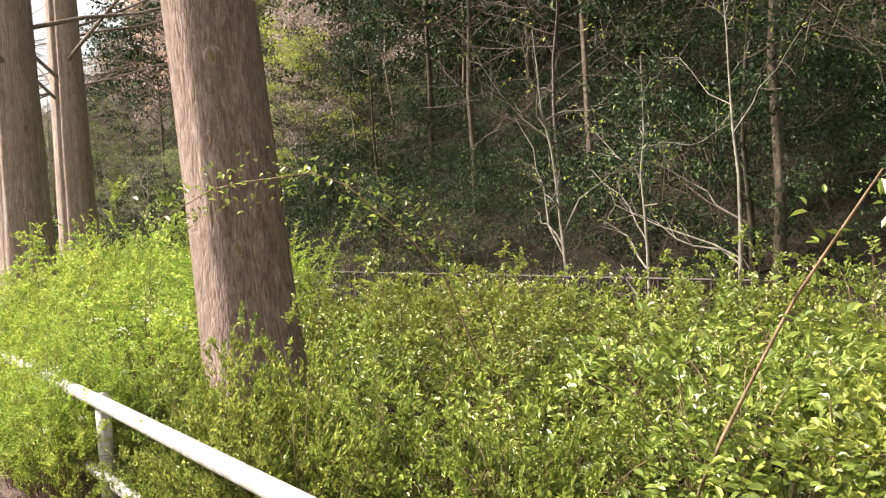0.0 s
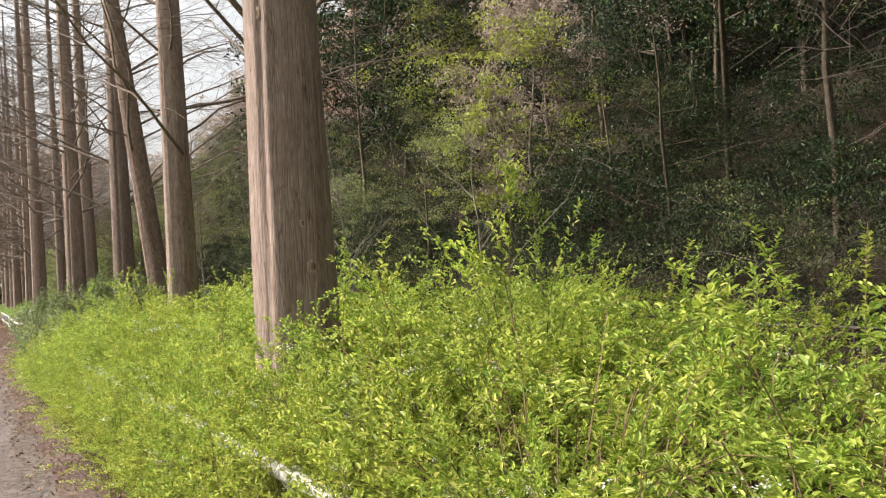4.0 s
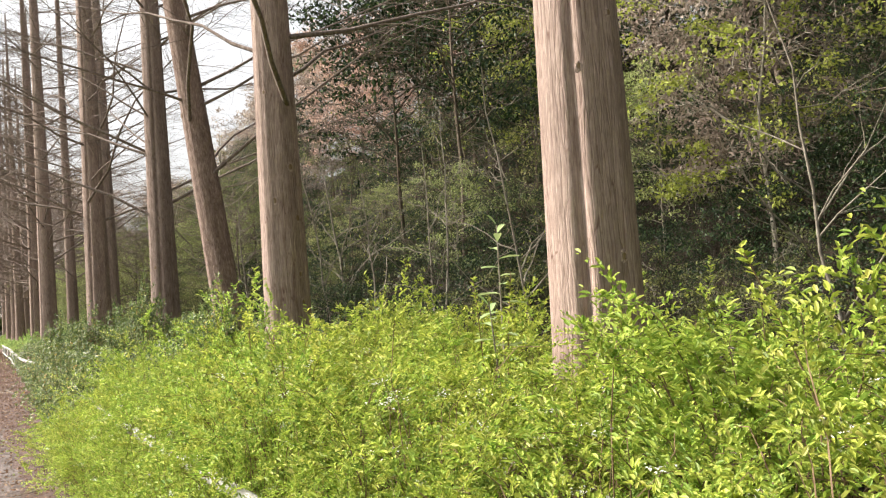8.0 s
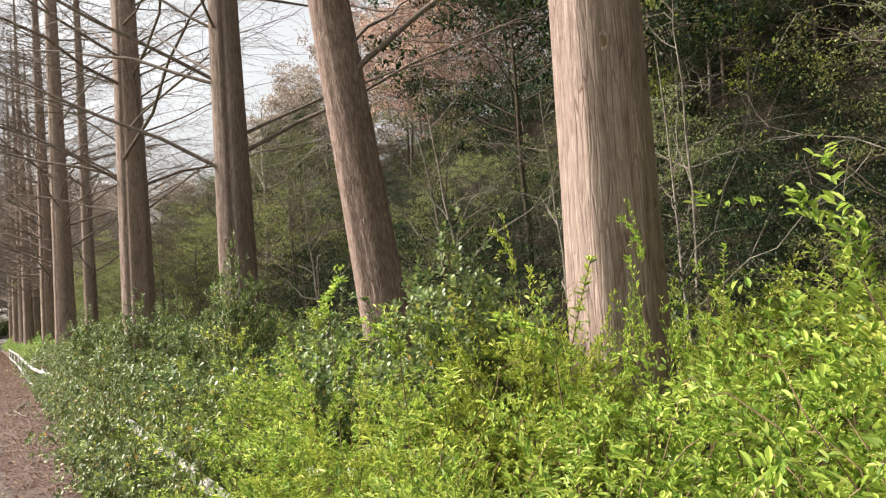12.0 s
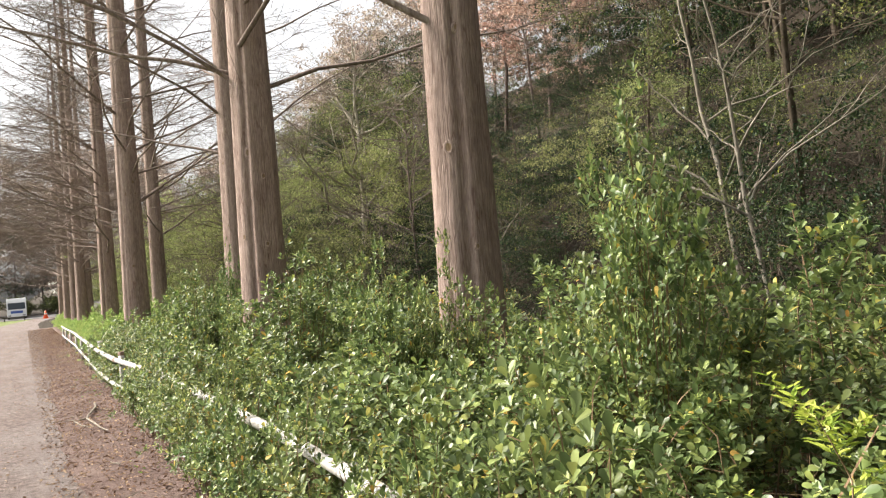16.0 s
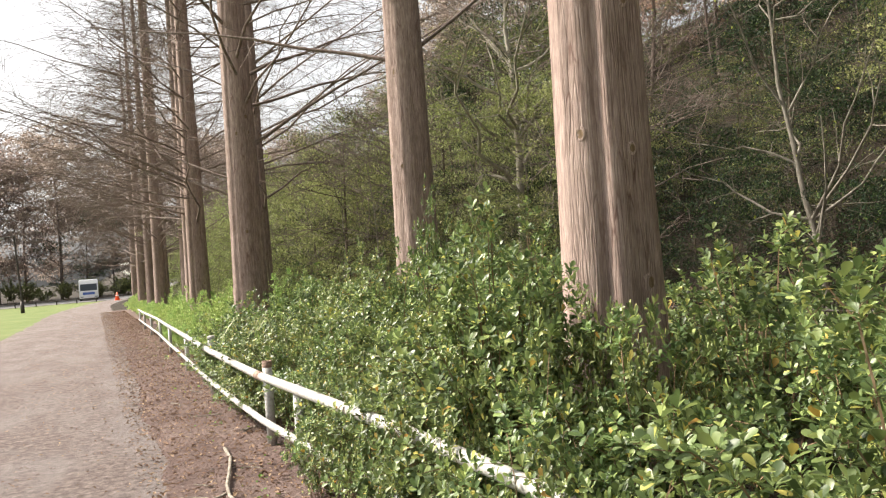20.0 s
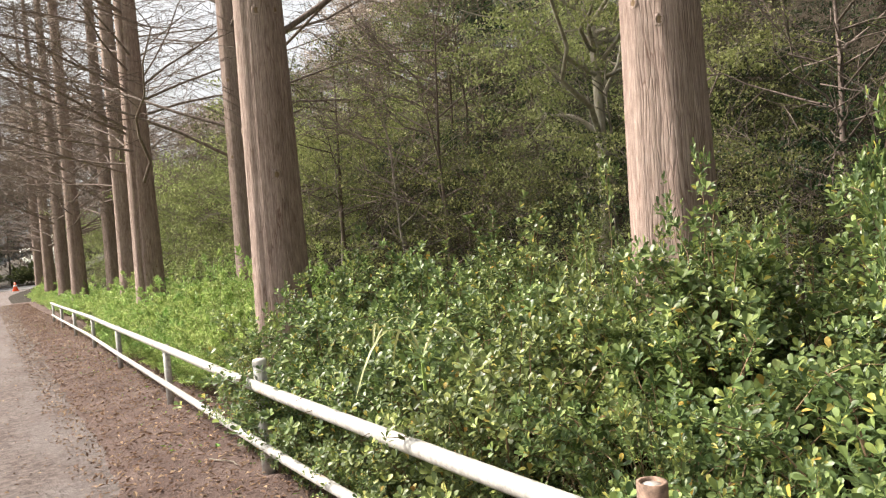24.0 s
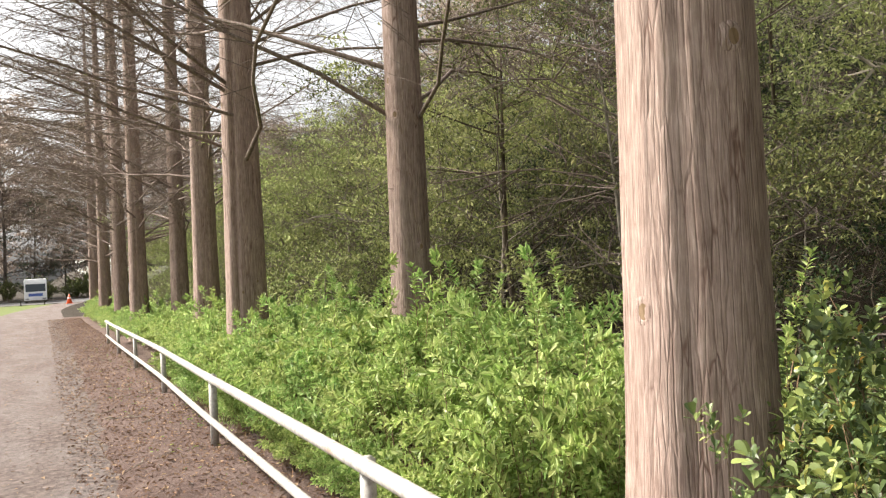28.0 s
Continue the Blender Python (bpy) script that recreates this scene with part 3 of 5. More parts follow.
def leafy_shrub(name, seed, n_stems, n_leaves, reach, height, size, ratio, material, flowers=0, spread=0.09, label="", category="shrub", group="", shoots=5, shape="oval"):
    rng = np.random.default_rng(seed)
    root = new(name)
    tagged(root, label, category, group)
    p = arcs(rng, n_stems, reach, height)
    part("stem_tangle", mesh_np("stem_tangle", *tubes([(q, np.linspace(0.0045, 0.0015, 7)) for q in p], 3), DARK_TWIG), root, kind="stuff")
    # side shoots off the arching stems, with the leaves in two ranks along them
    m = n_stems * shoots
    at, d = along_arcs(rng, p, m, 0.1)
    out = unit(at * np.array([1, 1, 0]) + 1e-6)
    sd = unit(d * 0.8 + rand_dirs(rng, m) * 0.8 + out * 0.3 + np.array([0, 0, 0.35]))
    sl = rng.uniform(0.1, 0.36, m) * height
    k = rng.integers(0, m, n_leaves)
    u = rng.uniform(0, 1, n_leaves)
    pos = at[k] + sd[k] * (sl[k] * u)[:, None] - np.array([0, 0, 0.06]) * (u * u)[:, None] + rng.normal(0, spread * 0.12, (n_leaves, 3))
    across = unit(np.cross(sd[k], np.array([0, 0, 1.0]) + rand_dirs(rng, n_leaves) * 0.3))
    way = unit(sd[k] * 0.55 + across * rng.choice([-1, 1], n_leaves)[:, None] * 0.8 + np.array([0, 0, 0.3]) + rand_dirs(rng, n_leaves) * 0.35)
    ln = size * rng.uniform(0.6, 1.3, n_leaves)
    up = unit(np.array([0, 0, 1.0]) + rand_dirs(rng, n_leaves) * 0.55)
    part("foliage", mesh_np("foliage", *leaves(pos, way, up, ln, ln * ratio, 0.25, shape), material), root, kind="stuff")
    if flowers:
        c, _ = along_arcs(rng, p, flowers, 0.6)
        q = 26
        fp = (c[:, None] + rng.normal(0, 1, (flowers, q, 3)) * np.array([0.035, 0.035, 0.012]) + np.array([0, 0, 0.04])).reshape(-1, 3)
        fw = rand_dirs(rng, len(fp)) * [1, 1, 0.5]
        s = np.full(len(fp), 0.014)
        part("blossom", mesh_np("blossom", *leaves(fp, fw, np.array([0, 0, 1.0]) + rand_dirs(rng, len(fp)) * 0.4, s, s * 0.95), WHITE_PETAL), root, "small white flower clusters", kind="stuff")
    return root


def rosette_shrub(seed, n_ros, reach, height, material=None, size=0.052):
    """Evergreen with whorls of blunt glossy leaves at the shoot tips."""
    rng = np.random.default_rng(seed)
    root = new("evergreen_shrub")
    tagged(root, "dense evergreen shrub with glossy blunt leaves in whorls", "shrub", "evergreen hedge shrubs")
    p = arcs(rng, 34, reach, height)
    part("stem_tangle", mesh_np("stem_tangle", *tubes([(q, np.linspace(0.006, 0.002, 7)) for q in p], 3), DARK_TWIG), root, kind="stuff")
    pos, d = along_arcs(rng, p, n_ros, 0.14)
    pos = pos + rand_dirs(rng, n_ros) * np.array([1, 1, 0.8]) * rng.uniform(0, 0.16, n_ros)[:, None]
    axis = unit(np.array([0, 0, 0.9]) + rand_dirs(rng, n_ros) * 0.6 + unit(pos * np.array([1, 1, 0.3])) * 0.5)
    m = 7
    a, b = frames_of(axis)
    th = rng.uniform(0, 6.283, (n_ros, 1)) + np.arange(m) * 2.4
    level = np.linspace(0, 1, m)[None, :, None]
    spread = (1.15 - 0.85 * level) * rng.uniform(0.75, 1.25, (n_ros, m, 1))
    rad = np.cos(th)[..., None] * a[:, None] + np.sin(th)[..., None] * b[:, None]
    way = unit(rad * spread + axis[:, None] * (0.35 + 0.5 * level))
    st = pos[:, None] + axis[:, None] * (level - 0.5) * 0.03 + rad * 0.004
    ln = (size * rng.uniform(0.7, 1.25, (n_ros, 1)) * rng.uniform(0.8, 1.1, (n_ros, m))).reshape(-1)
    up = np.repeat(axis[:, None], m, 1).reshape(-1, 3)
    me = mesh_np("foliage", *leaves(st.reshape(-1, 3), way.reshape(-1, 3), up, ln, ln * rng.uniform(0.5, 0.64, len(ln)), 0.12, "round"), material or GLOSSY, True)
    part("foliage", me, root, kind="stuff")
    return root


def upright_shrub(seed, n_stems, per, reach, height, size, ratio, material):
    """Many upright stems, each with lance-shaped leaves spiralling up it and crowded at the tip."""
    rng = np.random.default_rng(seed)
    root = new("green_shrub")
    tagged(root, "fresh green leafy shrub with upright stems behind the rail", "shrub", "green hedge shrubs")
    p = arcs(rng, n_stems, reach, height)
    part("stem_tangle", mesh_np("stem_tangle", *tubes([(q, np.linspace(0.0045, 0.0018, 7)) for q in p], 3), DARK_TWIG), root, kind="stuff")
    n = n_stems * per
    i = np.repeat(np.arange(n_stems), per)
    u = (0.22 + 0.78 * np.tile(np.linspace(0, 1, per) ** 0.75, n_stems)) * 5.999
    a = u.astype(int)
    w = (u - a)[:, None]
    pos = p[i, a] * (1 - w) + p[i, a + 1] * w + rng.normal(0, 0.012, (n, 3))
    d = unit(p[i, a + 1] - p[i, a])
    e, g = frames_of(d)
    th = np.arange(n) * 2.4 + rng.uniform(-0.5, 0.5, n)
    out = np.cos(th)[:, None] * e + np.sin(th)[:, None] * g
    tip = (u / 6)[:, None] ** 4
    way = unit(out * (1.0 - 0.45 * tip) + d * (0.35 + 0.6 * tip) + rand_dirs(rng, n) * 0.25)
    ln = size * rng.uniform(0.6, 1.25, n)
    part("foliage", mesh_np("foliage", *leaves(pos, way, d + rand_dirs(rng, n) * 0.2, ln, ln * ratio, 0.2, "oval"), material), root, kind="stuff")
    return root


def spirea_builder(i, low):
    return lambda: leafy_shrub("spirea_shrub", 100 + i, 40 if low else 64, 7500 if low else 13500, 0.95, 1.3, 0.037 if low else 0.031, 0.42, SPIREA, 4 if low else 3 + 3 * i, 0.08, "bright yellow-green spirea with arching stems and white flowers", "shrub", "spirea hedge shrubs")


def fresh_builder(i, low):
    return lambda: upright_shrub(200 + i, 42 if low else 62, 40 if low else 52, 0.9, 1.15, 0.09 if low else 0.076, 0.4, FRESH)


def olive_builder(i):
    return lambda: leafy_shrub("low_shrub", 300 + i, 48, 6000, 0.95, 0.9, 0.034, 0.58, SMALL, 0, 0.1, "low tangled shrub with small olive-green glossy leaves", "shrub", "low shrubs by the flaky trunk")


def glossy_builder(i, low):
    return lambda: rosette_shrub(400 + i, 580 if low else 900, 0.95, 1.35, None, 0.051 if low else 0.044)


hr = random.Random(11)
clear_of = [(s[0], s[1], s[2] / 2 + 0.12) for s in REDWOODS]


def hedge_zone(y0, y1, rows, step, near, far):
    """Rows of shrubs (x, height, girth, whether hidden behind others); near, far: the kinds in front and behind."""
    for x0, h, girth, behind in rows:
        y = y0 + hr.uniform(0, step)
        while y < y1:
            x = x0 + hr.uniform(-0.14, 0.14) * girth
            open_spot = 37.5 < y < 38.9 and x < 2.0
            if not open_spot and all((x - a) ** 2 + (y - b) ** 2 > r * r for a, b, r in clear_of):
                kinds = far if behind else near
                key, make = kinds[hr.randrange(len(kinds))]
                size = hr.uniform(0.85, 1.12) * girth
                put(key, make, place(x, y, hr.uniform(0, 6.28), size, -0.03, h / NATURAL[key[:3]] * hr.uniform(0.86, 1.14)))
            y += step * hr.uniform(0.8, 1.2) * (0.3 + 0.7 * girth)


SPI = [("spi%d" % i, spirea_builder(i, False)) for i in range(3)]
SPI_SMALL = [("sps%d" % i, (lambda i=i: leafy_shrub("spirea_shrub", 140 + i, 40, 7500, 0.95, 1.6, 0.036, 0.4, SPIREA, 3, 0.08, "low bright yellow-green spirea spilling over the rail", "shrub", "spirea hedge shrubs"))) for i in range(2)]
SPI_TALL = [("spt0", lambda: leafy_shrub("spirea_shrub", 150, 34, 7000, 0.6, 1.75, 0.036, 0.4, SPIREA, 4, 0.08, "tall upright spirea with light green leaves", "shrub", "spirea hedge shrubs", 6))]
GLO_TALL = [("glt%d" % i, (lambda i=i: rosette_shrub(450 + i, 720, 0.6, 1.9, None, 0.044))) for i in range(2)]
NATURAL = {"spi": 1.3, "spf": 1.3, "sps": 1.6, "spt": 1.75, "fre": 1.15, "frf": 1.15, "oli": 0.9, "glo": 1.35, "glf": 1.35, "gls": 1.4, "glt": 1.9}
GLO_SMALL = [("gls%d" % i, (lambda i=i: rosette_shrub(440 + i, 470, 0.95, 1.4, None, 0.056))) for i in range(2)]
SPI_FAR = [("spf%d" % i, spirea_builder(i + 5, True)) for i in range(2)]
FRE = [("fre%d" % i, fresh_builder(i, False)) for i in range(3)]
FRE_FAR = [("frf%d" % i, fresh_builder(i + 5, True)) for i in range(2)]
OLI = [("oli%d" % i, olive_builder(i)) for i in range(2)]
GLO = [("glo%d" % i, glossy_builder(i, False)) for i in range(3)]
GLO_FAR = [("glf%d" % i, glossy_builder(i + 5, True)) for i in range(2)]
SHRUBS = dict(SPI + SPI_SMALL + GLO)
hedge_zone(-1.5, 5.2, [(1.5, 0.7, 0.6, 0), (2.3, 0.9, 1, 0)], 0.95, OLI, OLI)
hedge_zone(-1.5, 6.6, [(3.3, 0.92, 1, 0), (4.4, 0.92, 1, 1), (5.2, 1.0, 1, 1)], 0.95, OLI, OLI)
hedge_zone(7.6, 19.4, [(0.74, 0.84, 0.5, 0)], 0.7, SPI_SMALL, SPI_FAR)
hedge_zone(5.4, 19.4, [(1.1, 1.08, 0.52, 0)], 0.7, SPI_SMALL, SPI_FAR)
hedge_zone(4.9, 19.4, [(1.62, 1.2, 1, 0)], 1.0, SPI, SPI_FAR)
hedge_zone(5.6, 19.4, [(2.5, 1.38, 1, 1)], 1.0, SPI, SPI_FAR)
hedge_zone(6.9, 19.4, [(3.5, 1.4, 1, 1), (4.5, 1.3, 1, 1)], 1.0, SPI, SPI_FAR)
hedge_zone(18.6, 23.0, [(0.98, 0.96, 0.52, 0)], 0.68, GLO_SMALL, GLO_FAR)
hedge_zone(23.0, 27.0, [(1.14, 0.94, 0.5, 0)], 0.68, GLO_SMALL, GLO_FAR)
hedge_zone(27.0, 29.5, [(1.3, 0.95, 0.5, 0)], 0.75, GLO_SMALL, GLO_FAR)
hedge_zone(29.5, 32.0, [(1.42, 0.88, 0.5, 0)], 0.8, GLO_SMALL, GLO_FAR)
hedge_zone(32.0, 33.4, [(1.62, 0.84, 0.4, 0)], 0.85, GLO_SMALL, GLO_FAR)
hedge_zone(33.6, 37.2, [(1.36, 0.5, 0.3, 0)], 0.7, GLO_SMALL, GLO_FAR)
hedge_zone(33.0, 37.4, [(1.5, 0.8, 0.6, 0)], 0.85, GLO_SMALL, GLO_FAR)
hedge_zone(19.8, 38.0, [(1.85, 1.25, 1, 0)], 1.05, GLO, GLO_FAR)
hedge_zone(19.8, 38.9, [(2.75, 1.4, 1, 0)], 1.05, GLO, GLO_FAR)
hedge_zone(19.8, 40.2, [(3.65, 1.45, 1.1, 1), (4.6, 1.4, 1.15, 1)], 1.08, GLO, GLO_FAR)
hedge_zone(39.2, 50.0, [(1.72, 0.5, 0.36, 0)], 0.9, FRE, FRE)
hedge_zone(39.3, 50.0, [(2.05, 1.0, 0.72, 0)], 0.9, FRE, FRE)
hedge_zone(40.0, 50.0, [(2.7, 1.2, 1, 0)], 0.9, FRE, FRE)
hedge_zone(41.2, 50.0, [(3.5, 1.2, 1, 1)], 0.9, FRE, FRE)
hedge_zone(50.0, 84.0, [(2.3, 0.95, 0.75, 0), (3.05, 1.2, 1, 0)], 1.2, FRE_FAR, FRE_FAR)


# ---- pipe rail along the hedge ----
def rail_x(y):
    pts = [(-4, 1.03), (4, 1.02), (8, 0.96), (18, 0.96), (25, 1.24), (29.5, 1.29), (33, 1.13), (36, 1.13), (40, 1.21), (44, 1.28), (48, 1.37), (56, 1.42), (60.5, 1.48)]
    return float(np.interp(y, [a for a, _ in pts], [b for _, b in pts]))


def pipe(name, pts, r, material, parent, sides=12, label=""):
    v, f = tubes([(pts, np.full(len(pts), r))], sides)
    return part(name, mesh_np(name, v, f, material, True), parent, label)


def post_mesh(height, r):
    bm = bmesh.new()
    bmesh.ops.create_cone(bm, cap_ends=True, segments=16, radius1=r, radius2=r, depth=height, matrix=Matrix.Translation((0, 0, height / 2 - 0.1)))
    bmesh.ops.bevel(bm, geom=[e for e in bm.edges if all(v.co.z > height / 2 for v in e.verts)], offset=0.012, segments=2, affect="EDGES")
    return bm_mesh("post", bm, RAIL, True)


RAIL_TOP, RAIL_LOW = 0.66, 0.27


def make_rail(y0, y1, step):
    root = new("pipe_rail")
    tagged(root, "low white-painted steel pipe rail with two bars, peeling and rusty", "fence")
    pm, tall = post_mesh(0.78, 0.038), post_mesh(0.9, 0.045)
    y = y0
    ys = []
    while y <= y1 + 0.01:
        ys.append(y)
        y += step
    for a in ys:
        capped = 32 < a < 37
        a += 0.64 if capped else 0
        post = part("post", tall if capped else pm, root, m=Matrix.Translation((rail_x(a) + (0.085 if capped else 0.045), a, fall(a))))
        if capped:
            part("cap", ring_mesh("cap", [(1.0, -0.03), (1.0, 0.0), (0.85, 0.012), (0.02, 0.016)], 0.049, 0.049, CONCRETE), post, "beige plastic cap", m=pose(0, 0, 0.8, 0, -90, 0))
        if capped:
            part("collar", ring_mesh("collar", [(1.0, -0.03), (1.18, -0.022), (1.18, 0.022), (1.0, 0.03)], 0.037, 0.037, RUST), post, "rusty joint collar", m=pose(-0.085 if capped else -0.045, 0.06, RAIL_TOP, 0, 0, 90))
    for a, b in zip(ys, ys[1:]):
        t = np.linspace(a - 0.002, b - 0.006, 5)
        for h, r in ((RAIL_TOP, 0.036), (RAIL_LOW, 0.03)):
            pipe("bar", [(rail_x(q), q, fall(q) + h) for q in t], r, RAIL, root)
    return root


rail = make_rail(0.2, 60.1, 3.96)
pipe("sleeve", [(rail_x(q), q, fall(q) + RAIL_TOP) for q in (32.8, 32.87, 32.94)], 0.04, RUST, rail, 14, "rusty joint sleeve")
stub = part("stub_post", post_mesh(0.86, 0.042), rail, "cut-off post with a rusty rim", m=Matrix.Translation((rail_x(32.9) + 0.09, 32.95, fall(32.9))))
part("rim", ring_mesh("rim", [(1.04, -0.05), (1.04, 0.004), (0.8, 0.004), (0.76, -0.02)], 0.042, 0.042, RUST), stub, m=pose(0, 0, 0.765, 0, -90, 0))


# ---- dark picket fence at the foot of the bank ----
def make_pickets(x, y0, y1):
    root = new("picket_fence")
    tagged(root, "low dark metal picket fence at the foot of the wooded bank", "fence")
    bm = bmesh.new()
    bmesh.ops.create_cube(bm, size=1, matrix=Matrix.Translation((0, 0, 0.45)) @ Matrix.Diagonal((0.016, 0.016, 0.9, 1)))
    pick = bm_mesh("picket", bm, DARK_METAL)
    n = int((y1 - y0) / 0.13)
    for i in range(n):
        y = y0 + i * 0.13
        if i < 300:
            part("picket", pick, root, m=Matrix.Translation((x, y, fall(y))))
    for h in (0.15, 0.82):
        pipe("rail", [(x, q, fall(q) + h) for q in np.linspace(y0 - 0.1, y0 + min(n, 300) * 0.13, 12)], 0.014, DARK_METAL, root, 6)


make_pickets(5.7, 3.0, 42.0)


# ---- wood on the bank ----
def crown_tree(name, seed, height, spread, low, n_clumps, per, size, material, trunk_material, label, category="tree", group="", ratio=0.5, clump=0.42, limbs=14, fine=3):
    rng = np.random.default_rng(seed)
    root = new(name)
    tagged(root, label, category, group)
    lines = []
    k = 7
    t = np.linspace(0, 1, k)
    bend = np.cumsum(rng.normal(0, 0.12, (k, 2)), axis=0) * 0.5
    tr = np.stack([bend[:, 0] - bend[0, 0], bend[:, 1] - bend[0, 1], t * height * 0.92 - 0.2], -1)
    lines.append((tr, height * (0.0095 - 0.0085 * t)))
    tips = []
    for i in range(limbs):
        u = low + (0.95 - low) * (i + rng.uniform(0, 1)) / limbs
        p = np.array([np.interp(u, t, tr[:, c]) for c in range(3)])
        az = rng.uniform(0, 6.283)
        shape = math.sin(math.pi * min(1, max(0.08, (u - low) / (1 - low)) * 0.75 + 0.22))
        ln = spread * shape * rng.uniform(0.7, 1.15)
        q = np.linspace(0, 1, 5)[:, None]
        d = np.array([math.cos(az), math.sin(az), rng.uniform(0.1, 0.7)])
        line = p + d * ln * q + rng.normal(0, 0.06, (5, 3)) * ln * q
        lines.append((line, 0.003 * height * (1 - 0.8 * q[:, 0])))
        for w in (0.45, 0.75, 1.0):
            tips.append((p + d * ln * w, ln))
        for _ in range(5):
            w = rng.uniform(0.3, 0.9)
            s = unit(d + rng.normal(0, 0.8, 3))
            b = p + d * ln * w
            lines.append((b + s * ln * 0.45 * np.linspace(0, 1, 4)[:, None] + rng.normal(0, 0.03, (4, 3)), 0.0018 * height * (1 - 0.7 * np.linspace(0, 1, 4))))
            tips.append((b + s * ln * 0.45, ln))
            for _ in range(fine):
                b2 = b + s * ln * 0.45 * rng.uniform(0.2, 1)
                s2 = unit(s + rng.normal(0, 0.7, 3))
                lines.append((b2 + s2 * ln * rng.uniform(0.15, 0.35) * np.linspace(0, 1, 3)[:, None] + rng.normal(0, 0.02, (3, 3)), 0.0009 * height * np.array([1, 0.8, 0.5])))
    part("trunk", mesh_np("trunk", *tubes(lines, 3), trunk_material, True), root)
    if n_clumps:
        pick = rng.integers(0, len(tips), n_clumps)
        c = np.array([tips[i][0] for i in pick]) + rng.normal(0, 0.2 * clump / 0.42, (n_clumps, 3))
        rr = clump * rng.uniform(0.6, 1.35, n_clumps)
        n = n_clumps * per
        pos = (c[:, None] + rand_dirs(rng, n).reshape(n_clumps, per, 3) * (rng.uniform(0.1, 1, (n_clumps, per)) ** 0.7 * rr[:, None])[..., None] * np.array([1, 1, 0.36])).reshape(-1, 3)
        way = unit(rand_dirs(rng, n) * 0.9 + np.array([0, 0, -0.15]))
        ln = size * rng.uniform(0.6, 1.3, n)
        up = unit(np.array([0, 0, 1.0]) + rand_dirs(rng, n) * 0.8)
        part("crown", mesh_np("crown", *leaves(pos, way, up, ln, ln * ratio), material), root, kind="stuff")
    return root


WOOD = {
    "deep": [lambda i=i: crown_tree("evergreen_tree", 500 + i, 7.0, 2.4, 0.04, 170, 56, 0.068, DEEP, WOOD_TWIG, "dark broadleaf evergreen tree on the bank, leaves darkened further as shade", "tree", "wood on the bank") for i in range(2)],
    "olive": [lambda i=i: crown_tree("woodland_tree", 520 + i, 6.5, 2.3, 0.05, 120, 56, 0.06, OLIVE, WOOD_TWIG, "olive-green woodland tree with thin twigs", "tree", "wood on the bank") for i in range(2)],
    "yellow": [lambda: crown_tree("maple_tree", 540, 6.0, 2.2, 0.25, 100, 48, 0.075, YELLOW, PALE_TWIG, "young maple with sparse yellow-green spring leaves", "tree", "wood on the bank", 0.7, 0.4)],
    "pink": [lambda: crown_tree("cherry_tree", 550, 7.5, 3.0, 0.3, 190, 44, 0.085, PINK, TWIG, "cherry tree with faded pink-brown blossom", "tree", "wood on the bank", 0.7, 0.4)],
    "bare": [lambda i=i: crown_tree("bare_tree", 560 + i, 7.0, 2.4, 0.1, 60, 24, 0.05, OLIVE, TWIG, "bare twiggy tree with few leaves", "tree", "wood on the bank", 0.5, 0.4, 30, 3) for i in range(2)],
    "light": [lambda i=i: crown_tree("spring_green_tree", 600 + i, 5.0, 2.3, 0.05, 150, 52, 0.072, LIGHT, PALE_TWIG, "young spring green tree with layered branches, leaves paled as haze", "tree", "wood on the bank", 0.5, 0.42, 18) for i in range(2)],
    "canopy": [lambda i=i: crown_tree("tall_evergreen_tree", 570 + i, 13.0, 4.4, 0.4, 190, 26, 0.2, DEEP, WOOD_TWIG, "tall evergreen tree, mostly out of view, added to shade the wooded bank", "tree", "wood on the bank", 0.5, 0.75, 18) for i in range(2)],
    "hazy": [lambda i=i: crown_tree("bare_tall_tree", 590 + i, 13.0, 4.6, 0.1, 260, 34, 0.24, HAZE, TWIG, "tall leafless tree with dense brown twigs, paled as distance haze", "tree", "far wood", 0.42, 0.9, 26) for i in range(2)],
    "shade": [lambda i=i: crown_tree("shade_bush", 585 + i, 2.3, 1.6, 0.0, 95, 48, 0.06, DEEP, WOOD_TWIG, "low evergreen undergrowth on the slope, shade put into its dark leaf colour", "bush", "undergrowth of the bank", 0.5, 0.4, 14) for i in range(2)],
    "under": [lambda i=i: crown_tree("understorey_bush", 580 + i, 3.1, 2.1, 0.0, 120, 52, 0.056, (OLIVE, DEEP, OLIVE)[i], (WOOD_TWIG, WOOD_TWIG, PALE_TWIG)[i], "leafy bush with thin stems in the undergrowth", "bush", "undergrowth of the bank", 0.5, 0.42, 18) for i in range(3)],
}
wr = random.Random(5)
FEATURES = [("yellow", 9.4, 16.5, 1.0), ("yellow", 13.2, 25.6, 1.2), ("yellow", 14.4, 27.4, 1.2), ("pink", 18.4, 44.0, 1.4), ("pink", 16.6, 42.4, 1.25), ("pink", 20.0, 42.0, 1.3), ("pink", 18.6, 47.5, 1.4), ("deep", 7.9, 4.2, 0.9), ("deep", 10.4, 22.6, 0.7), ("light", 10.0, 19.0, 0.8), ("deep", 8.8, 12.6, 0.7), ("deep", 9.6, 14.6, 0.75),
            ("bare", 9.8, 8.6, 0.8), ("hazy", 10.8, 17.5, 0.5), ("olive", 9.3, 30.0, 0.8), ("deep", 9.6, 34.2, 0.7), ("deep", 10.4, 44.6, 0.8)]


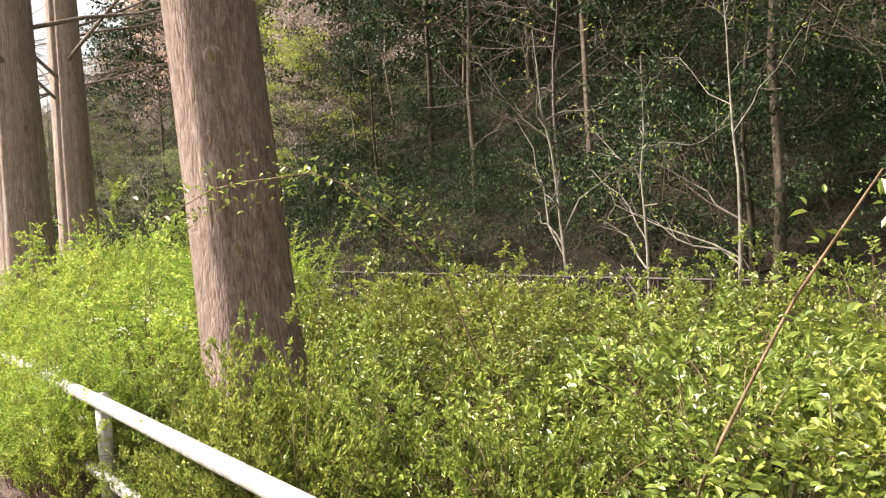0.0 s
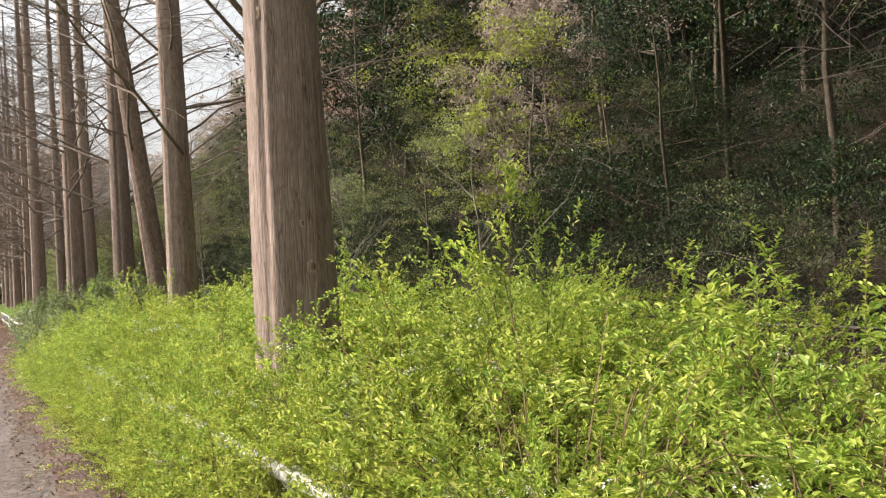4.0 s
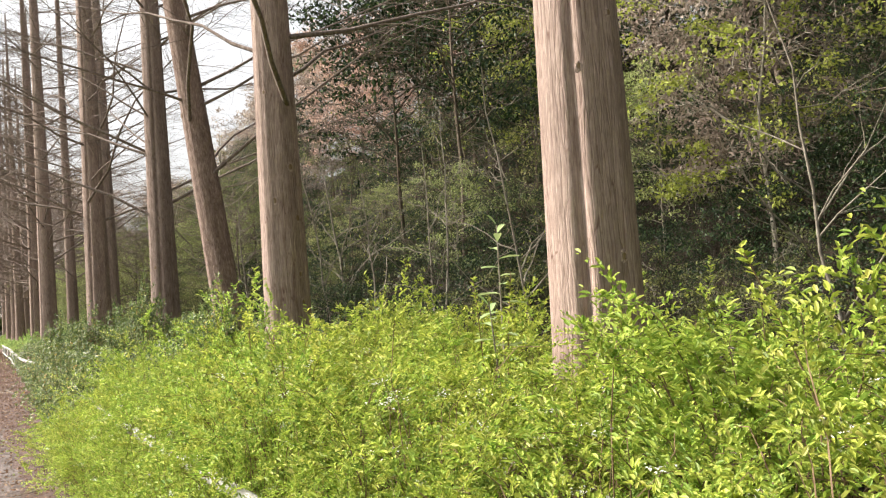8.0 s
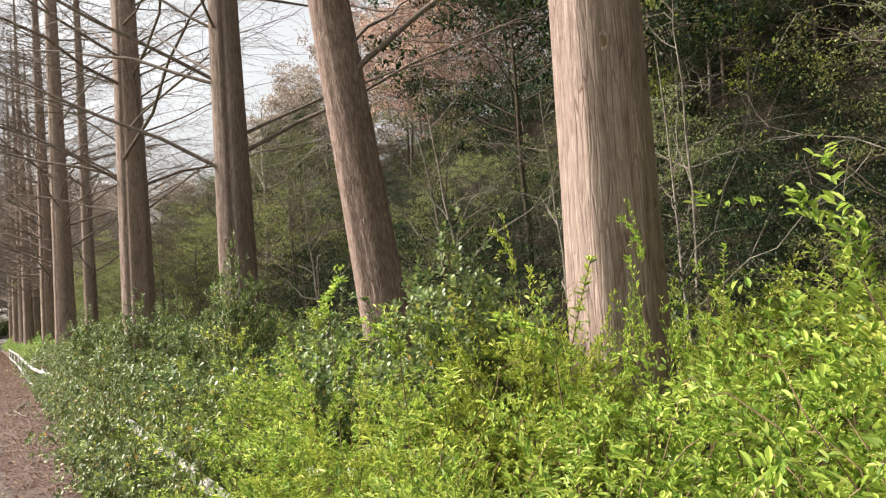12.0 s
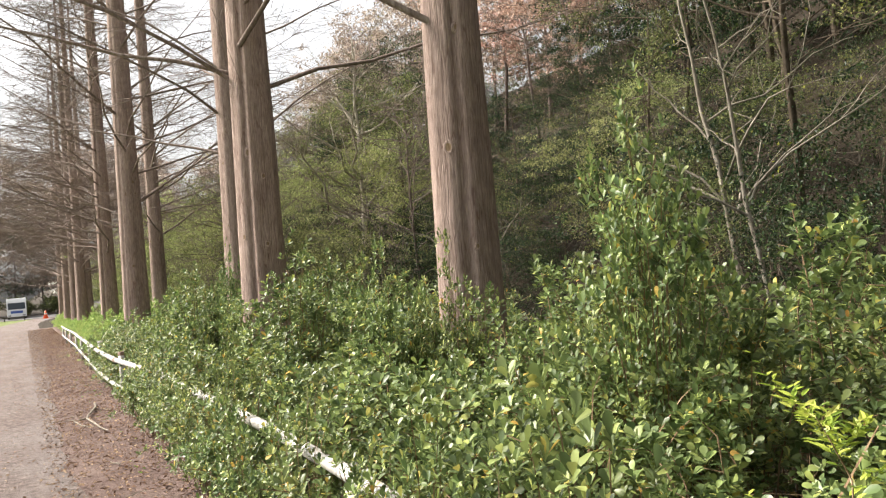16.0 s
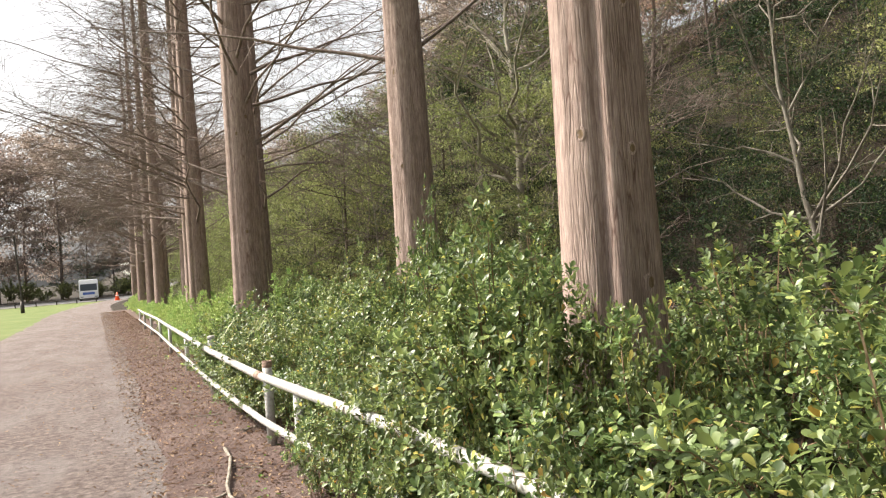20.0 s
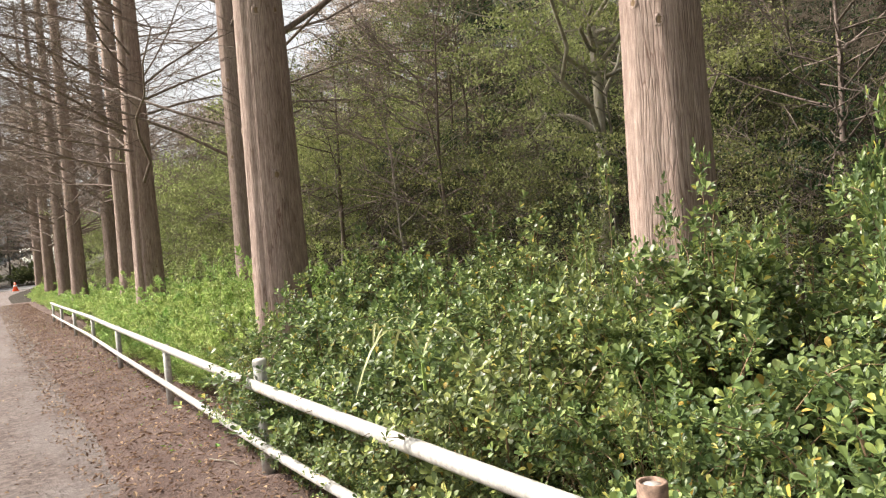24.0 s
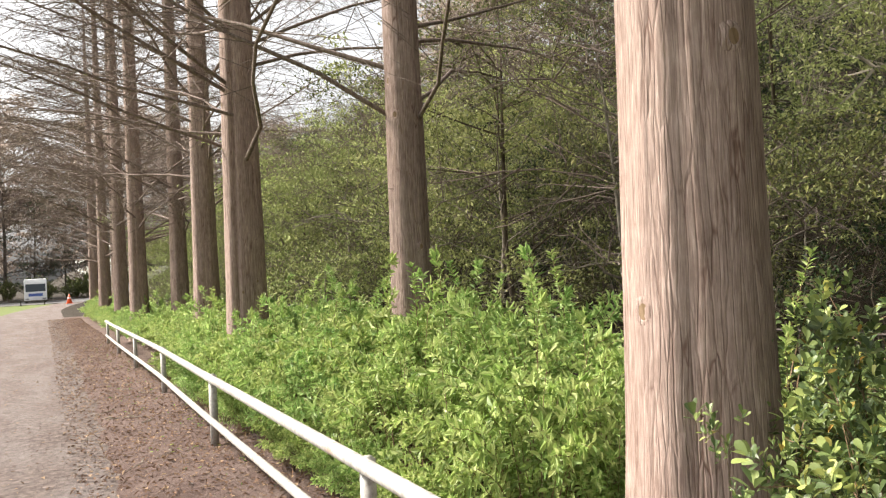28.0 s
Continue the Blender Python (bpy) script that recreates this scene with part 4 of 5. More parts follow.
def wood(kind, x, y, size=1.0):
    makers = WOOD[kind]
    i = wr.randrange(len(makers))
    put(kind + str(i), makers[i], place(x, y, wr.uniform(0, 6.28), size * wr.uniform(0.88, 1.14), -0.1))


def low_gap(x, y):
    """Where the trees stay low, so that the cherries up the bank show over them."""
    return 8.2 < x < 17.5 and 0.55 < x / max(0.1, y - 19.4) < 1.0


# the lit fringe: low bushes at the foot of the bank, then loose young trees with gaps between them
FRINGE = ((7.0, 0.62, 0.85, ["under"], ["light", "under", "olive", "bare"]), (8.6, 0.8, 0.7, ["under", "under", "olive"], ["under", "olive", "light"]), (10.2, 0.8, 0.55, ["under", "olive", "bare", "light"], ["light", "bare", "olive"]), (11.8, 0.8, 0.45, ["under", "bare", "olive"], ["olive", "bare", "light"]))
y = -5.0
while y < 84:
    for x0, size, share, near_kinds, far_kinds in FRINGE:
        x, yy = x0 + wr.uniform(-0.5, 0.5), y + wr.uniform(-0.8, 0.8)
        far = y > 40
        if 22 < y <= 40 and near_kinds[-1] != "under":
            near_kinds = ["light", "olive", "olive", "bare"]
        if wr.random() > (1.0 if far else share) or any(abs(x - fx) < 1.5 and abs(yy - fy) < 1.5 for _, fx, fy, _ in FEATURES):
            continue
        wood(wr.choice(far_kinds if far else near_kinds), x, yy, (1.0 if far else size) * (0.6 if low_gap(x, yy) else 1.0))
    y += 2.2 if y < 46 else 3.2
for kind, x, yy, size in FEATURES:
    wood(kind, x, yy, size)
# the dark wood behind: close-set evergreens, shade put into their leaf colour, under taller ones
y = -6.0
while y < 52:
    for x0, size in ((14.2, 1.15), (16.4, 1.35)):
        x, yy = x0 + wr.uniform(-0.7, 0.7), y + wr.uniform(-0.7, 0.7)
        if any(abs(x - fx) < 2.2 and abs(yy - fy) < 2.2 for _, fx, fy, _ in FEATURES):
            continue
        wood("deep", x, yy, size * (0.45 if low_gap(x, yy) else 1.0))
    y += 2.3
# tall crowns added to shut sky light out of the dark wood
for i in range(12):
    cx, cy = 15.5 + wr.uniform(-0.8, 0.8), -4 + i * 3.6
    if not low_gap(cx, cy):
        wood("canopy", cx, cy, 0.8)
# overhanging crowns added, mostly above the view, to shade the bank behind
for cx, cy in ((9.0, -3.2), (9.4, 0.2), (7.7, 3.8), (9.2, 7.4), (9.4, 10.4), (10.2, 12.6), (9.6, 24.4), (9.8, 27.6)):
    wood("canopy", cx, cy, 0.72)
# undergrowth over the slope between them, mostly dark-leaved to stand in for shade
y = -5.0
while y < 46:
    for x0 in (8.0, 9.5, 11.0, 12.6):
        if y > 22 and wr.random() < 0.35:
            wood("under", x0 + wr.uniform(-0.6, 0.6), y + wr.uniform(-0.6, 0.6), wr.uniform(0.5, 0.8))
            continue
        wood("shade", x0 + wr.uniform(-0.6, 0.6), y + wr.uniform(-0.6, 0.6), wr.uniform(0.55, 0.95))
    y += 1.65
for i in range(10):
    wood("deep", 19.5 + wr.uniform(-1, 1), -4 + i * 4.4, 1.5)
for i in range(15):
    wood("hazy", 21.5 + wr.uniform(-1.5, 1.5), 4 + i * 5.2, 0.85)
for i in range(14):
    wood("under", 21.0 + wr.uniform(-1, 1), 28 + i * 2.0, 0.9)
for i in range(14):
    wood("olive", 14.5 + wr.uniform(-1.5, 2.5), 50 + i * 2.4, 1.1)
for i in range(17):
    wood("light", 6.2 + wr.uniform(-0.5, 0.9), 46.5 + i * 2.1, 1.05)


# ---- far wood beyond the road ----
def far_wood():
    fr = random.Random(3)
    for i in range(46):
        x = -100 + i * 3.4 + fr.uniform(-1.5, 1.5)
        yy = 140 + fr.uniform(0, 16)
        kind = fr.choice(["hazy", "hazy", "hazy", "deep"]) if x < -8 else fr.choice(["deep", "hazy", "deep"])
        k = fr.randrange(len(WOOD[kind]))
        s = 2.1 if kind == "hazy" else 2.2
        put(kind + str(k), WOOD[kind][k], Matrix.LocRotScale((x, yy, ground_z(min(x, 0), yy) - 0.2), Euler((0, 0, fr.uniform(0, 6.28))), (s, s, s)))


far_wood()


def boxes_mesh(name, boxes, material, bevel=0.0):
    bm = bmesh.new()
    for c, s in boxes:
        bmesh.ops.create_cube(bm, size=1, matrix=Matrix.Translation(c) @ Matrix.Diagonal((*s, 1)))
    if bevel:
        bmesh.ops.bevel(bm, geom=bm.edges[:], offset=bevel, segments=2, affect="EDGES")
    return bm_mesh(name, bm, material)


# ---- lorry on the far road ----
def make_lorry(x, y):
    root = new("lorry")
    tagged(root, "white cab-over lorry parked on the far road", "truck")
    root.matrix_basis = Matrix.LocRotScale((x, y, ground_z(min(x, 0), y) + 0.06), Euler((0, 0, radians(1))), (0.84, 0.84, 0.82))
    bm = bmesh.new()
    prof = [(-0.0, 0.45), (-0.02, 1.3), (0.28, 2.45), (0.55, 2.9), (1.9, 2.95), (1.9, 0.45)]
    vs = [[bm.verts.new((sx, py, pz)) for py, pz in prof] for sx in (-1.2, 1.2)]
    bm.faces.new(vs[0][::-1])
    bm.faces.new(vs[1])
    for i in range(len(prof)):
        k = (i + 1) % len(prof)
        bm.faces.new((vs[0][i], vs[0][k], vs[1][k], vs[1][i]))
    bmesh.ops.recalc_face_normals(bm, faces=bm.faces)
    bmesh.ops.bevel(bm, geom=bm.edges[:], offset=0.07, segments=2, affect="EDGES")
    cab = part("cab", bm_mesh("cab", bm, WHITE_PAINT), root)
    glass = part("windscreen", boxes_mesh("windscreen", [((0, 0, 0), (2.1, 0.03, 0.95))], GLASS, 0.01), cab, m=pose(0, 0.09, 1.86, -14.6, 0, 0))
    part("grille", boxes_mesh("grille", [((0, -0.02, 1.0), (1.5, 0.06, 0.34))], BLUE, 0.02), cab, "blue front panel")
    bumper = part("bumper", boxes_mesh("bumper", [((0, -0.06, 0.5), (2.4, 0.2, 0.32))], WHITE_PAINT, 0.04), root)
    for sx in (-0.9, 0.9):
        part("headlight", boxes_mesh("headlight", [((sx, -0.17, 0.52), (0.38, 0.06, 0.16))], GREY_METAL, 0.02), bumper)
        part("mirror", boxes_mesh("mirror", [((sx * 1.52, 0.05, 1.9), (0.1, 0.12, 0.5))], BLACK, 0.02), cab)
    part("cargo_box", boxes_mesh("cargo_box", [((0, 5.2, 1.75), (2.35, 6.2, 2.2))], WHITE_PAINT, 0.04), root)
    for sx in (-1.0, 1.0):
        for wy in (0.95, 6.8):
            bm = bmesh.new()
            bmesh.ops.create_cone(bm, cap_ends=True, segments=24, radius1=0.48, radius2=0.48, depth=0.3, matrix=pose(sx, wy, 0.48, 0, 90, 0))
            wheel = part("wheel", bm_mesh("wheel", bm, BLACK, False), root)
            bm = bmesh.new()
            bmesh.ops.create_cone(bm, cap_ends=True, segments=18, radius1=0.26, radius2=0.22, depth=0.32, matrix=pose(sx, wy, 0.48, 0, 90, 0))
            part("rim", bm_mesh("rim", bm, GREY_METAL), wheel)


make_lorry(-0.75, 122.0)


# ---- far verge: low rail, lamp posts, cone, clipped hedges ----
def make_far_rail():
    root = new("low_road_rail")
    tagged(root, "low dark post-and-rail barrier along the far road", "fence")
    y0 = 114.4
    for i in range(22):
        x = -38 + i * 1.9
        part("post", boxes_mesh("post", [((x, y0, fall(y0) + 0.2), (0.1, 0.1, 0.62))], DARK_METAL, 0.01), root)
    pipe("rail", [(-38, y0, fall(y0) + 0.42), (2.0, y0, fall(y0) + 0.42)], 0.045, DARK_METAL, root, 8)


def lamp_post(x, y, height, arm):
    root = new("street_lamp")
    tagged(root, "slim dark street lamp with one flat arm", "lamp")
    root.matrix_basis = Matrix.Translation((x, y, ground_z(x, y)))
    pipe("pole", [(0, 0, -0.2), (0, 0, 0.8), (0, 0, 0.82), (-0.25, 0, height)], 0.075, DARK_METAL, root, 10)
    pipe("arm", [(-0.25, 0, height - 0.02), (-0.25 + arm, 0, height - 0.12)], 0.05, DARK_METAL, root, 8)
    part("lantern", boxes_mesh("lantern", [((-0.2 + arm * 0.8, 0, height - 0.14), (0.9, 0.3, 0.12))], GREY_METAL, 0.03), root)
    bm = bmesh.new()
    bmesh.ops.create_cone(bm, cap_ends=True, segments=12, radius1=0.16, radius2=0.14, depth=1.0, matrix=Matrix.Translation((0, 0, 0.45)))
    part("base", bm_mesh("base", bm, DARK_METAL, True), root)


def make_cone(x, y):
    root = new("traffic_cone")
    tagged(root, "small orange traffic cone by the road", "cone")
    root.matrix_basis = Matrix.Translation((x, y, ground_z(x, y) + 0.05))
    bm = bmesh.new()
    bmesh.ops.create_cone(bm, cap_ends=True, segments=16, radius1=0.24, radius2=0.05, depth=0.8, matrix=Matrix.Translation((0, 0, 0.44)))
    part("body", bm_mesh("body", bm, ORANGE, True), root)
    part("foot", boxes_mesh("foot", [((0, 0, 0.02), (0.6, 0.6, 0.05))], ORANGE, 0.01), root)
    bm = bmesh.new()
    bmesh.ops.create_cone(bm, cap_ends=False, segments=16, radius1=0.165, radius2=0.135, depth=0.13, matrix=Matrix.Translation((0, 0, 0.5)))
    part("band", bm_mesh("band", bm, WHITE_PAINT, True), root, "white reflective band")


make_far_rail()
lamp_post(-5.6, 97.0, 6.4, -1.5)
make_cone(2.0, 113.0)
CLIP = [lambda i=i: leafy_shrub("clipped_bush", 700 + i, 40, 1500, 1.5, 1.5, 0.16, 0.55, OLIVE, 0, 0.2, "low clipped olive-green bush beside the far road", "bush", "bushes by the far road") for i in range(2)]
cr = random.Random(8)
for i in range(30):
    k = cr.randrange(2)
    put("clip%d" % k, CLIP[k], place(-52 + i * 2.1 + cr.uniform(-0.6, 0.6), 132 + cr.uniform(-1, 2), cr.uniform(0, 6), cr.uniform(0.8, 1.6), -0.1, cr.uniform(0.9, 2.6)))
put("magnolia", lambda: crown_tree("magnolia_tree", 610, 4.4, 1.9, 0.3, 50, 20, 0.17, WHITE_PETAL, TWIG, "small tree with pale whitish blossom at the path's end", "tree", "", 0.6, 0.35), place(4.0, 97.0, 1.0))


# ---- saplings among the hedge and at the foot of the bank ----
def sapling(seed, height, r0, lean_az, forks, material, label, leafy=0, leaf_material=None, size=0.05):
    rng = np.random.default_rng(seed)
    root = new("sapling")
    tagged(root, label, "sapling", "saplings")
    lean = np.array([math.cos(lean_az), math.sin(lean_az), 0]) * 0.12
    k = 9
    t = np.linspace(0, 1, k)
    wob = np.cumsum(rng.normal(0, 0.035, (k, 3)), axis=0) * [1, 1, 0]
    tr = np.outer(t * height, [0, 0, 1]) + np.outer(t * height, lean) + wob * height * 0.25
    part("stem", mesh_np("stem", *tubes([(tr, r0 * (1 - 0.8 * t))], 8), material, True), root)
    tips = []
    for i in range(forks):
        u = rng.uniform(0.22, 0.95)
        p = np.array([np.interp(u, t, tr[:, c]) for c in range(3)])
        az = rng.uniform(0, 6.283)
        ln = height * rng.uniform(0.16, 0.36) * (1.15 - 0.5 * u)
        q = np.linspace(0, 1, 6)[:, None]
        d = np.array([math.cos(az), math.sin(az), rng.uniform(0.25, 1.2)])
        kink = np.cumsum(rng.normal(0, 0.055, (6, 3)), axis=0) * ln * (q > 0)
        line = p + d * ln * q + kink
        rb = r0 * (1 - 0.8 * u) * 0.65
        part("branch", mesh_np("branch", *tubes([(line, rb * (1 - 0.75 * q[:, 0]))], 5), material, True), root)
        small = []
        for _ in range(5):
            w = rng.integers(1, 6)
            s = unit(d + rng.normal(0, 0.9, 3))
            l2 = ln * rng.uniform(0.2, 0.5)
            z = np.linspace(0, 1, 4)[:, None]
            seg = line[w] + s * l2 * z + rng.normal(0, 0.04, (4, 3)) * l2 * z
            small.append((seg, max(0.0035, rb * 0.35) * (1 - 0.6 * z[:, 0])))
            tips += [seg[2], seg[3]]
        part("twig", mesh_np("twig", *tubes(small, 3), material), root, kind="stuff")
    if leafy:
        tp = np.array(tips)
        pos = tp[rng.integers(0, len(tp), leafy)] + rng.normal(0, 0.05, (leafy, 3))
        ln = size * rng.uniform(0.6, 1.3, leafy)
        part("foliage", mesh_np("foliage", *leaves(pos, unit(rand_dirs(rng, leafy) + [0, 0, 0.3]), np.array([0, 0, 1.0]) + rand_dirs(rng, leafy) * 0.6, ln, ln * 0.5), leaf_material), root, kind="stuff")
    return root


PALE = "slender sapling with pale grey bark and forked bare branches"
for seed, x, y, hgt, r, az, forks, leafy in ((21, 8.5, 40.6, 8.0, 0.115, 0.9, 24, 160), (22, 7.0, 25.9, 5.0, 0.034, 2.6, 10, 30), (23, 7.9, 27.0, 5.5, 0.042, 2.2, 11, 40), 
                                          (25, 6.3, 3.4, 3.6, 0.024, 1.0, 9, 90), (26, 6.4, 5.5, 3.6, 0.028, 2.0, 10, 90), (27, 5.9, 4.1, 3.0, 0.022, 0.4, 9, 90), (35, 6.3, 22.2, 4.0, 0.024, 2.2, 14, 60), (36, 6.4, 20.7, 4.2, 0.024, 1.0, 14, 60), (28, 6.4, 13.8, 4.5, 0.022, 1.9, 14, 60),
                                          (29, 6.2, 17.8, 4.5, 0.024, 2.6, 14, 60), (30, 6.6, 20.8, 5.0, 0.026, 0.6, 14, 60), (31, 6.8, 31.5, 5.0, 0.04, 1.2, 16, 60), (32, 6.3, 43.5, 5.0, 0.04, 2.0, 16, 80)):
    sp = sapling(seed, hgt, r, az, forks, SMOOTH_BARK if r > 0.1 else PALE_TWIG, PALE, leafy, YELLOW)
    sp.matrix_basis = place(x, y, 0, 1, -0.1)


# ---- things in the hedge: striped strap leaves, tall leafy shoots ----
def strap_plant(seed, n):
    rng = np.random.default_rng(seed)
    root = new("strap_leaf_plant")
    tagged(root, "clump of arching striped strap leaves in the hedge", "plant", "strap-leaf plants")
    for i in range(n):
        az = rng.uniform(0, 6.283)
        ln = rng.uniform(0.35, 0.6)
        t = np.linspace(0, 1, 9)
        out = np.array([math.cos(az), math.sin(az), 0])
        c = np.outer(ln * t, out * 0.75) + np.outer(ln * (1.35 * t - 1.5 * t * t) + 0.9, [0, 0, 1])
        w = 0.009 * np.sin(math.pi * np.clip(t * 0.93 + 0.05, 0, 1)) ** 0.5
        s = np.cross(out, [0, 0, 1])
        v = np.concatenate([c + np.outer(w, s), c - np.array([0, 0, 0.004]), c - np.outer(w, s)])
        f = [(k, k + 1, k + 10, k + 9) for k in range(8)] + [(k + 9, k + 10, k + 19, k + 18) for k in range(8)]
        part("blade", mesh_np("blade", v, f, STRAP, True), root)
    part("stalk", mesh_np("stalk", *tubes([(np.array([[0, 0, 0], [0.01, 0, 0.5], [0, 0, 0.92]]), np.array([0.012, 0.01, 0.008]))], 6), FRESH), root)
    return root


for i, (x, y, s) in enumerate(((1.5, 34.7, 1.02), (1.62, 35.5, 1.0), (1.42, 37.0, 0.75), (2.1, 37.3, 0.85))):
    put("strap%d" % (i % 2), (lambda i=i: strap_plant(50 + i % 2, 4)), place(x, y, i * 1.3, s))


def leafy_shoot(seed, height, material, size, ratio, label):
    """A long upright shoot with leaves all along it, standing out of the hedge."""
    rng = np.random.default_rng(seed)
    root = new("leafy_shoot")
    tagged(root, label, "shoot", "shoots above the hedge")
    k = 9
    t = np.linspace(0, 1, k)
    az = rng.uniform(0, 6.283)
    ln = np.array([math.cos(az), math.sin(az), 0])
    c = np.outer(t * height, [0, 0, 1]) + np.outer(t * t * height * 0.28, ln)
    part("stem", mesh_np("stem", *tubes([(c, 0.008 * (1 - 0.7 * t))], 5), DARK_TWIG, True), root)
    n = 130
    u = rng.uniform(0.4, 1, n)
    p = np.stack([np.interp(u, t, c[:, a]) for a in range(3)], -1)
    th = np.arange(n) * 2.4
    way = np.stack([np.cos(th), np.sin(th), 0.7 + 0.2 * rng.normal(size=n)], -1)
    l2 = size * rng.uniform(0.7, 1.2, n)
    part("foliage", mesh_np("foliage", *leaves(p, way, np.tile([0, 0, 1.0], (n, 1)) + rand_dirs(rng, n) * 0.3, l2, l2 * ratio, 0.2, "oval"), material), root, kind="stuff")
    return root


sr = random.Random(77)
for zone, material, size, ratio, label, n in (((5.5, 19.0), SPIREA, 0.04, 0.42, "upright spirea shoot with light green leaves", 22), ((19.5, 38.0), GLOSSY, 0.05, 0.55, "upright evergreen shoot with glossy leaves", 40), ((39.5, 52), FRESH, 0.07, 0.34, "upright fresh green shoot", 34)):
    for i in range(n):
        key = "shoot" + str(size) + str(i % 4)
        x, y = sr.uniform(2.4, 4.4), sr.uniform(*zone)
        put(key, (lambda i=i, material=material, size=size, ratio=ratio, label=label: leafy_shoot(60 + i % 4, 1.55, material, size, ratio, label)), place(x, y, sr.uniform(0, 6.28), sr.uniform(0.8, 1.1)))


# ---- bramble by the flaky trunk ----
def bramble(seed, pts, n, label):
    rng = np.random.default_rng(seed)
    root = new("bramble")
    tagged(root, label, "bramble", "")
    pts = np.array(pts, float)
    u = np.linspace(0, 1, 14)
    c = np.stack([np.interp(u, np.linspace(0, 1, len(pts)), pts[:, a]) for a in range(3)], -1)
    part("stem", mesh_np("stem", *tubes([(c, 0.006 * (1 - 0.6 * u))], 6), DARK_TWIG, True), root)
    k = rng.integers(3, 14, n)
    pos = c[k] + rng.normal(0, 0.065, (n, 3))
    ln = 0.034 * rng.uniform(0.6, 1.3, n)
    part("foliage", mesh_np("foliage", *leaves(pos, rand_dirs(rng, n) + [0, 0, 0.2], np.array([0, 0, 1.0]) + rand_dirs(rng, n) * 0.4, ln, ln * 0.6, 0.25, "oval"), SMALL), root, kind="stuff")


bramble(5, [(1.8, 1.25, 0.2), (1.75, 1.08, 0.72), (1.72, 0.82, 1.2), (1.7, 0.72, 1.34), (1.72, 0.62, 1.5)], 60, "arching brown bramble stem with olive-green leaves")
bramble(6, [(2.5, 2.5, 0.2), (2.2, 2.7, 1.2), (1.85, 3.05, 1.66), (1.5, 3.5, 1.62), (1.3, 3.9, 1.45)], 300, "leafy bramble arching in front of the flaky trunk")
put("bri0", lambda: leafy_shrub("bramble_bush", 320, 34, 4200, 0.8, 1.35, 0.038, 0.62, SMALL, 0, 0.1, "bramble bush with broad olive-green leaves", "bramble", "brambles"), place(2.35, 1.35, 0.3, 0.85))
put("bri0", None, place(2.2, 0.45, 2.3, 0.8, 0, 0.9))
bramble(7, [(2.7, 2.7, 0.2), (2.6, 2.8, 0.9), (2.4, 3.0, 1.4), (2.15, 3.1, 1.6)], 150, "leafy bramble arching beside the flaky trunk")


# ---- large-leaved plant and tall evergreens standing out of the hedge ----
def big_leaf_plant(seed, height):
    rng = np.random.default_rng(seed)
    root = new("large_leaf_plant")
    tagged(root, "tall weed with large grey-green leaves beside the furrowed trunk", "plant")
    for tall, az in ((1.0, 0.4), (0.74, 3.4)):
        t = np.linspace(0, 1, 8)
        c = np.outer(t * height * tall, [0, 0, 1]) + np.outer(t * t * 0.1 + 0.16 * (1 - tall) * 4 * t, [math.cos(az), math.sin(az), 0])
        stem = part("stem", mesh_np("stem", *tubes([(c, 0.011 * (1 - 0.6 * t))], 6), PALE_TWIG, True), root)
        for i in range(17 if tall == 1.0 else 7):
            u = 0.52 + 0.48 * i / 16 if tall == 1.0 else 0.8 + 0.03 * i
            p = np.array([[np.interp(u, t, c[:, a]) for a in range(3)]])
            th = i * 2.5 + rng.uniform(-0.4, 0.4)
            ln = np.array([rng.uniform(0.13, 0.19) * (1.15 - 0.5 * max(0, u - 0.8) / 0.2)])
            v, f = leaves(p, np.array([[math.cos(th), math.sin(th), rng.uniform(-0.1, 0.3) + 1.2 * max(0, u - 0.9) / 0.1]]), np.array([[0, 0, 1.0]]), ln, ln * 0.4, 0.2, "round")
            part("leaf", mesh_np("leaf", v, f, WEED, True), stem)
    return root


big_leaf_plant(3, 1.97).matrix_basis = place(2.93, 14.3, 0.4)
for x, y, s, h in ((2.35, 18.95, 0.55, 1.95), (2.6, 19.3, 0.5, 1.7), (2.35, 23.15, -0.1, 2.3), (2.7, 23.7, -0.2, 1.9), (2.0, 26.9, 0.55, 1.95), (1.75, 29.6, 0.45, 1.85), (2.6, 27.6, 0.6, 1.8), (3.1, 31.5, 0.7, 1.95), (3.4, 33.2, 0.7, 1.9), (2.9, 35.6, 0.7, 1.75), (2.7, 33.9, 0.6, 1.7), (2.9, 33.0, -0.6, 2.35), (3.4, 32.8, -0.5, 2.2)):
    put("glt0", GLO_TALL[0][1], place(x, y, x * 7, 0.75 + s * 0.4, 0, h / 1.9))
for x, y, s, h in ((2.3, 8.1, 0.5, 1.75), (3.4, 9.0, 0.7, 1.7), (1.75, 20.6, 0.7, 1.15), (2.4, 20.9, 0.8, 1.2), (1.5, 21.6, 0.5, 0.95)):
    put("spt0", SPI_TALL[0][1], place(x, y, x * 7, 0.6 + s * 0.6, 0, h / 1.75))
for x, y, s, h in ((1.4, 3.3, 0.42, 1.02), (1.22, 2.95, 0.45, 0.98), (1.5, 2.9, 0.55, 1.05), (1.3, 2.5, 0.5, 0.9), (1.62, 2.35, 0.6, 1.0), (1.75, 1.7, 0.6, 0.95)):
    put("oli0", OLI[0][1], place(x, y, x * 7, s, 0, h))
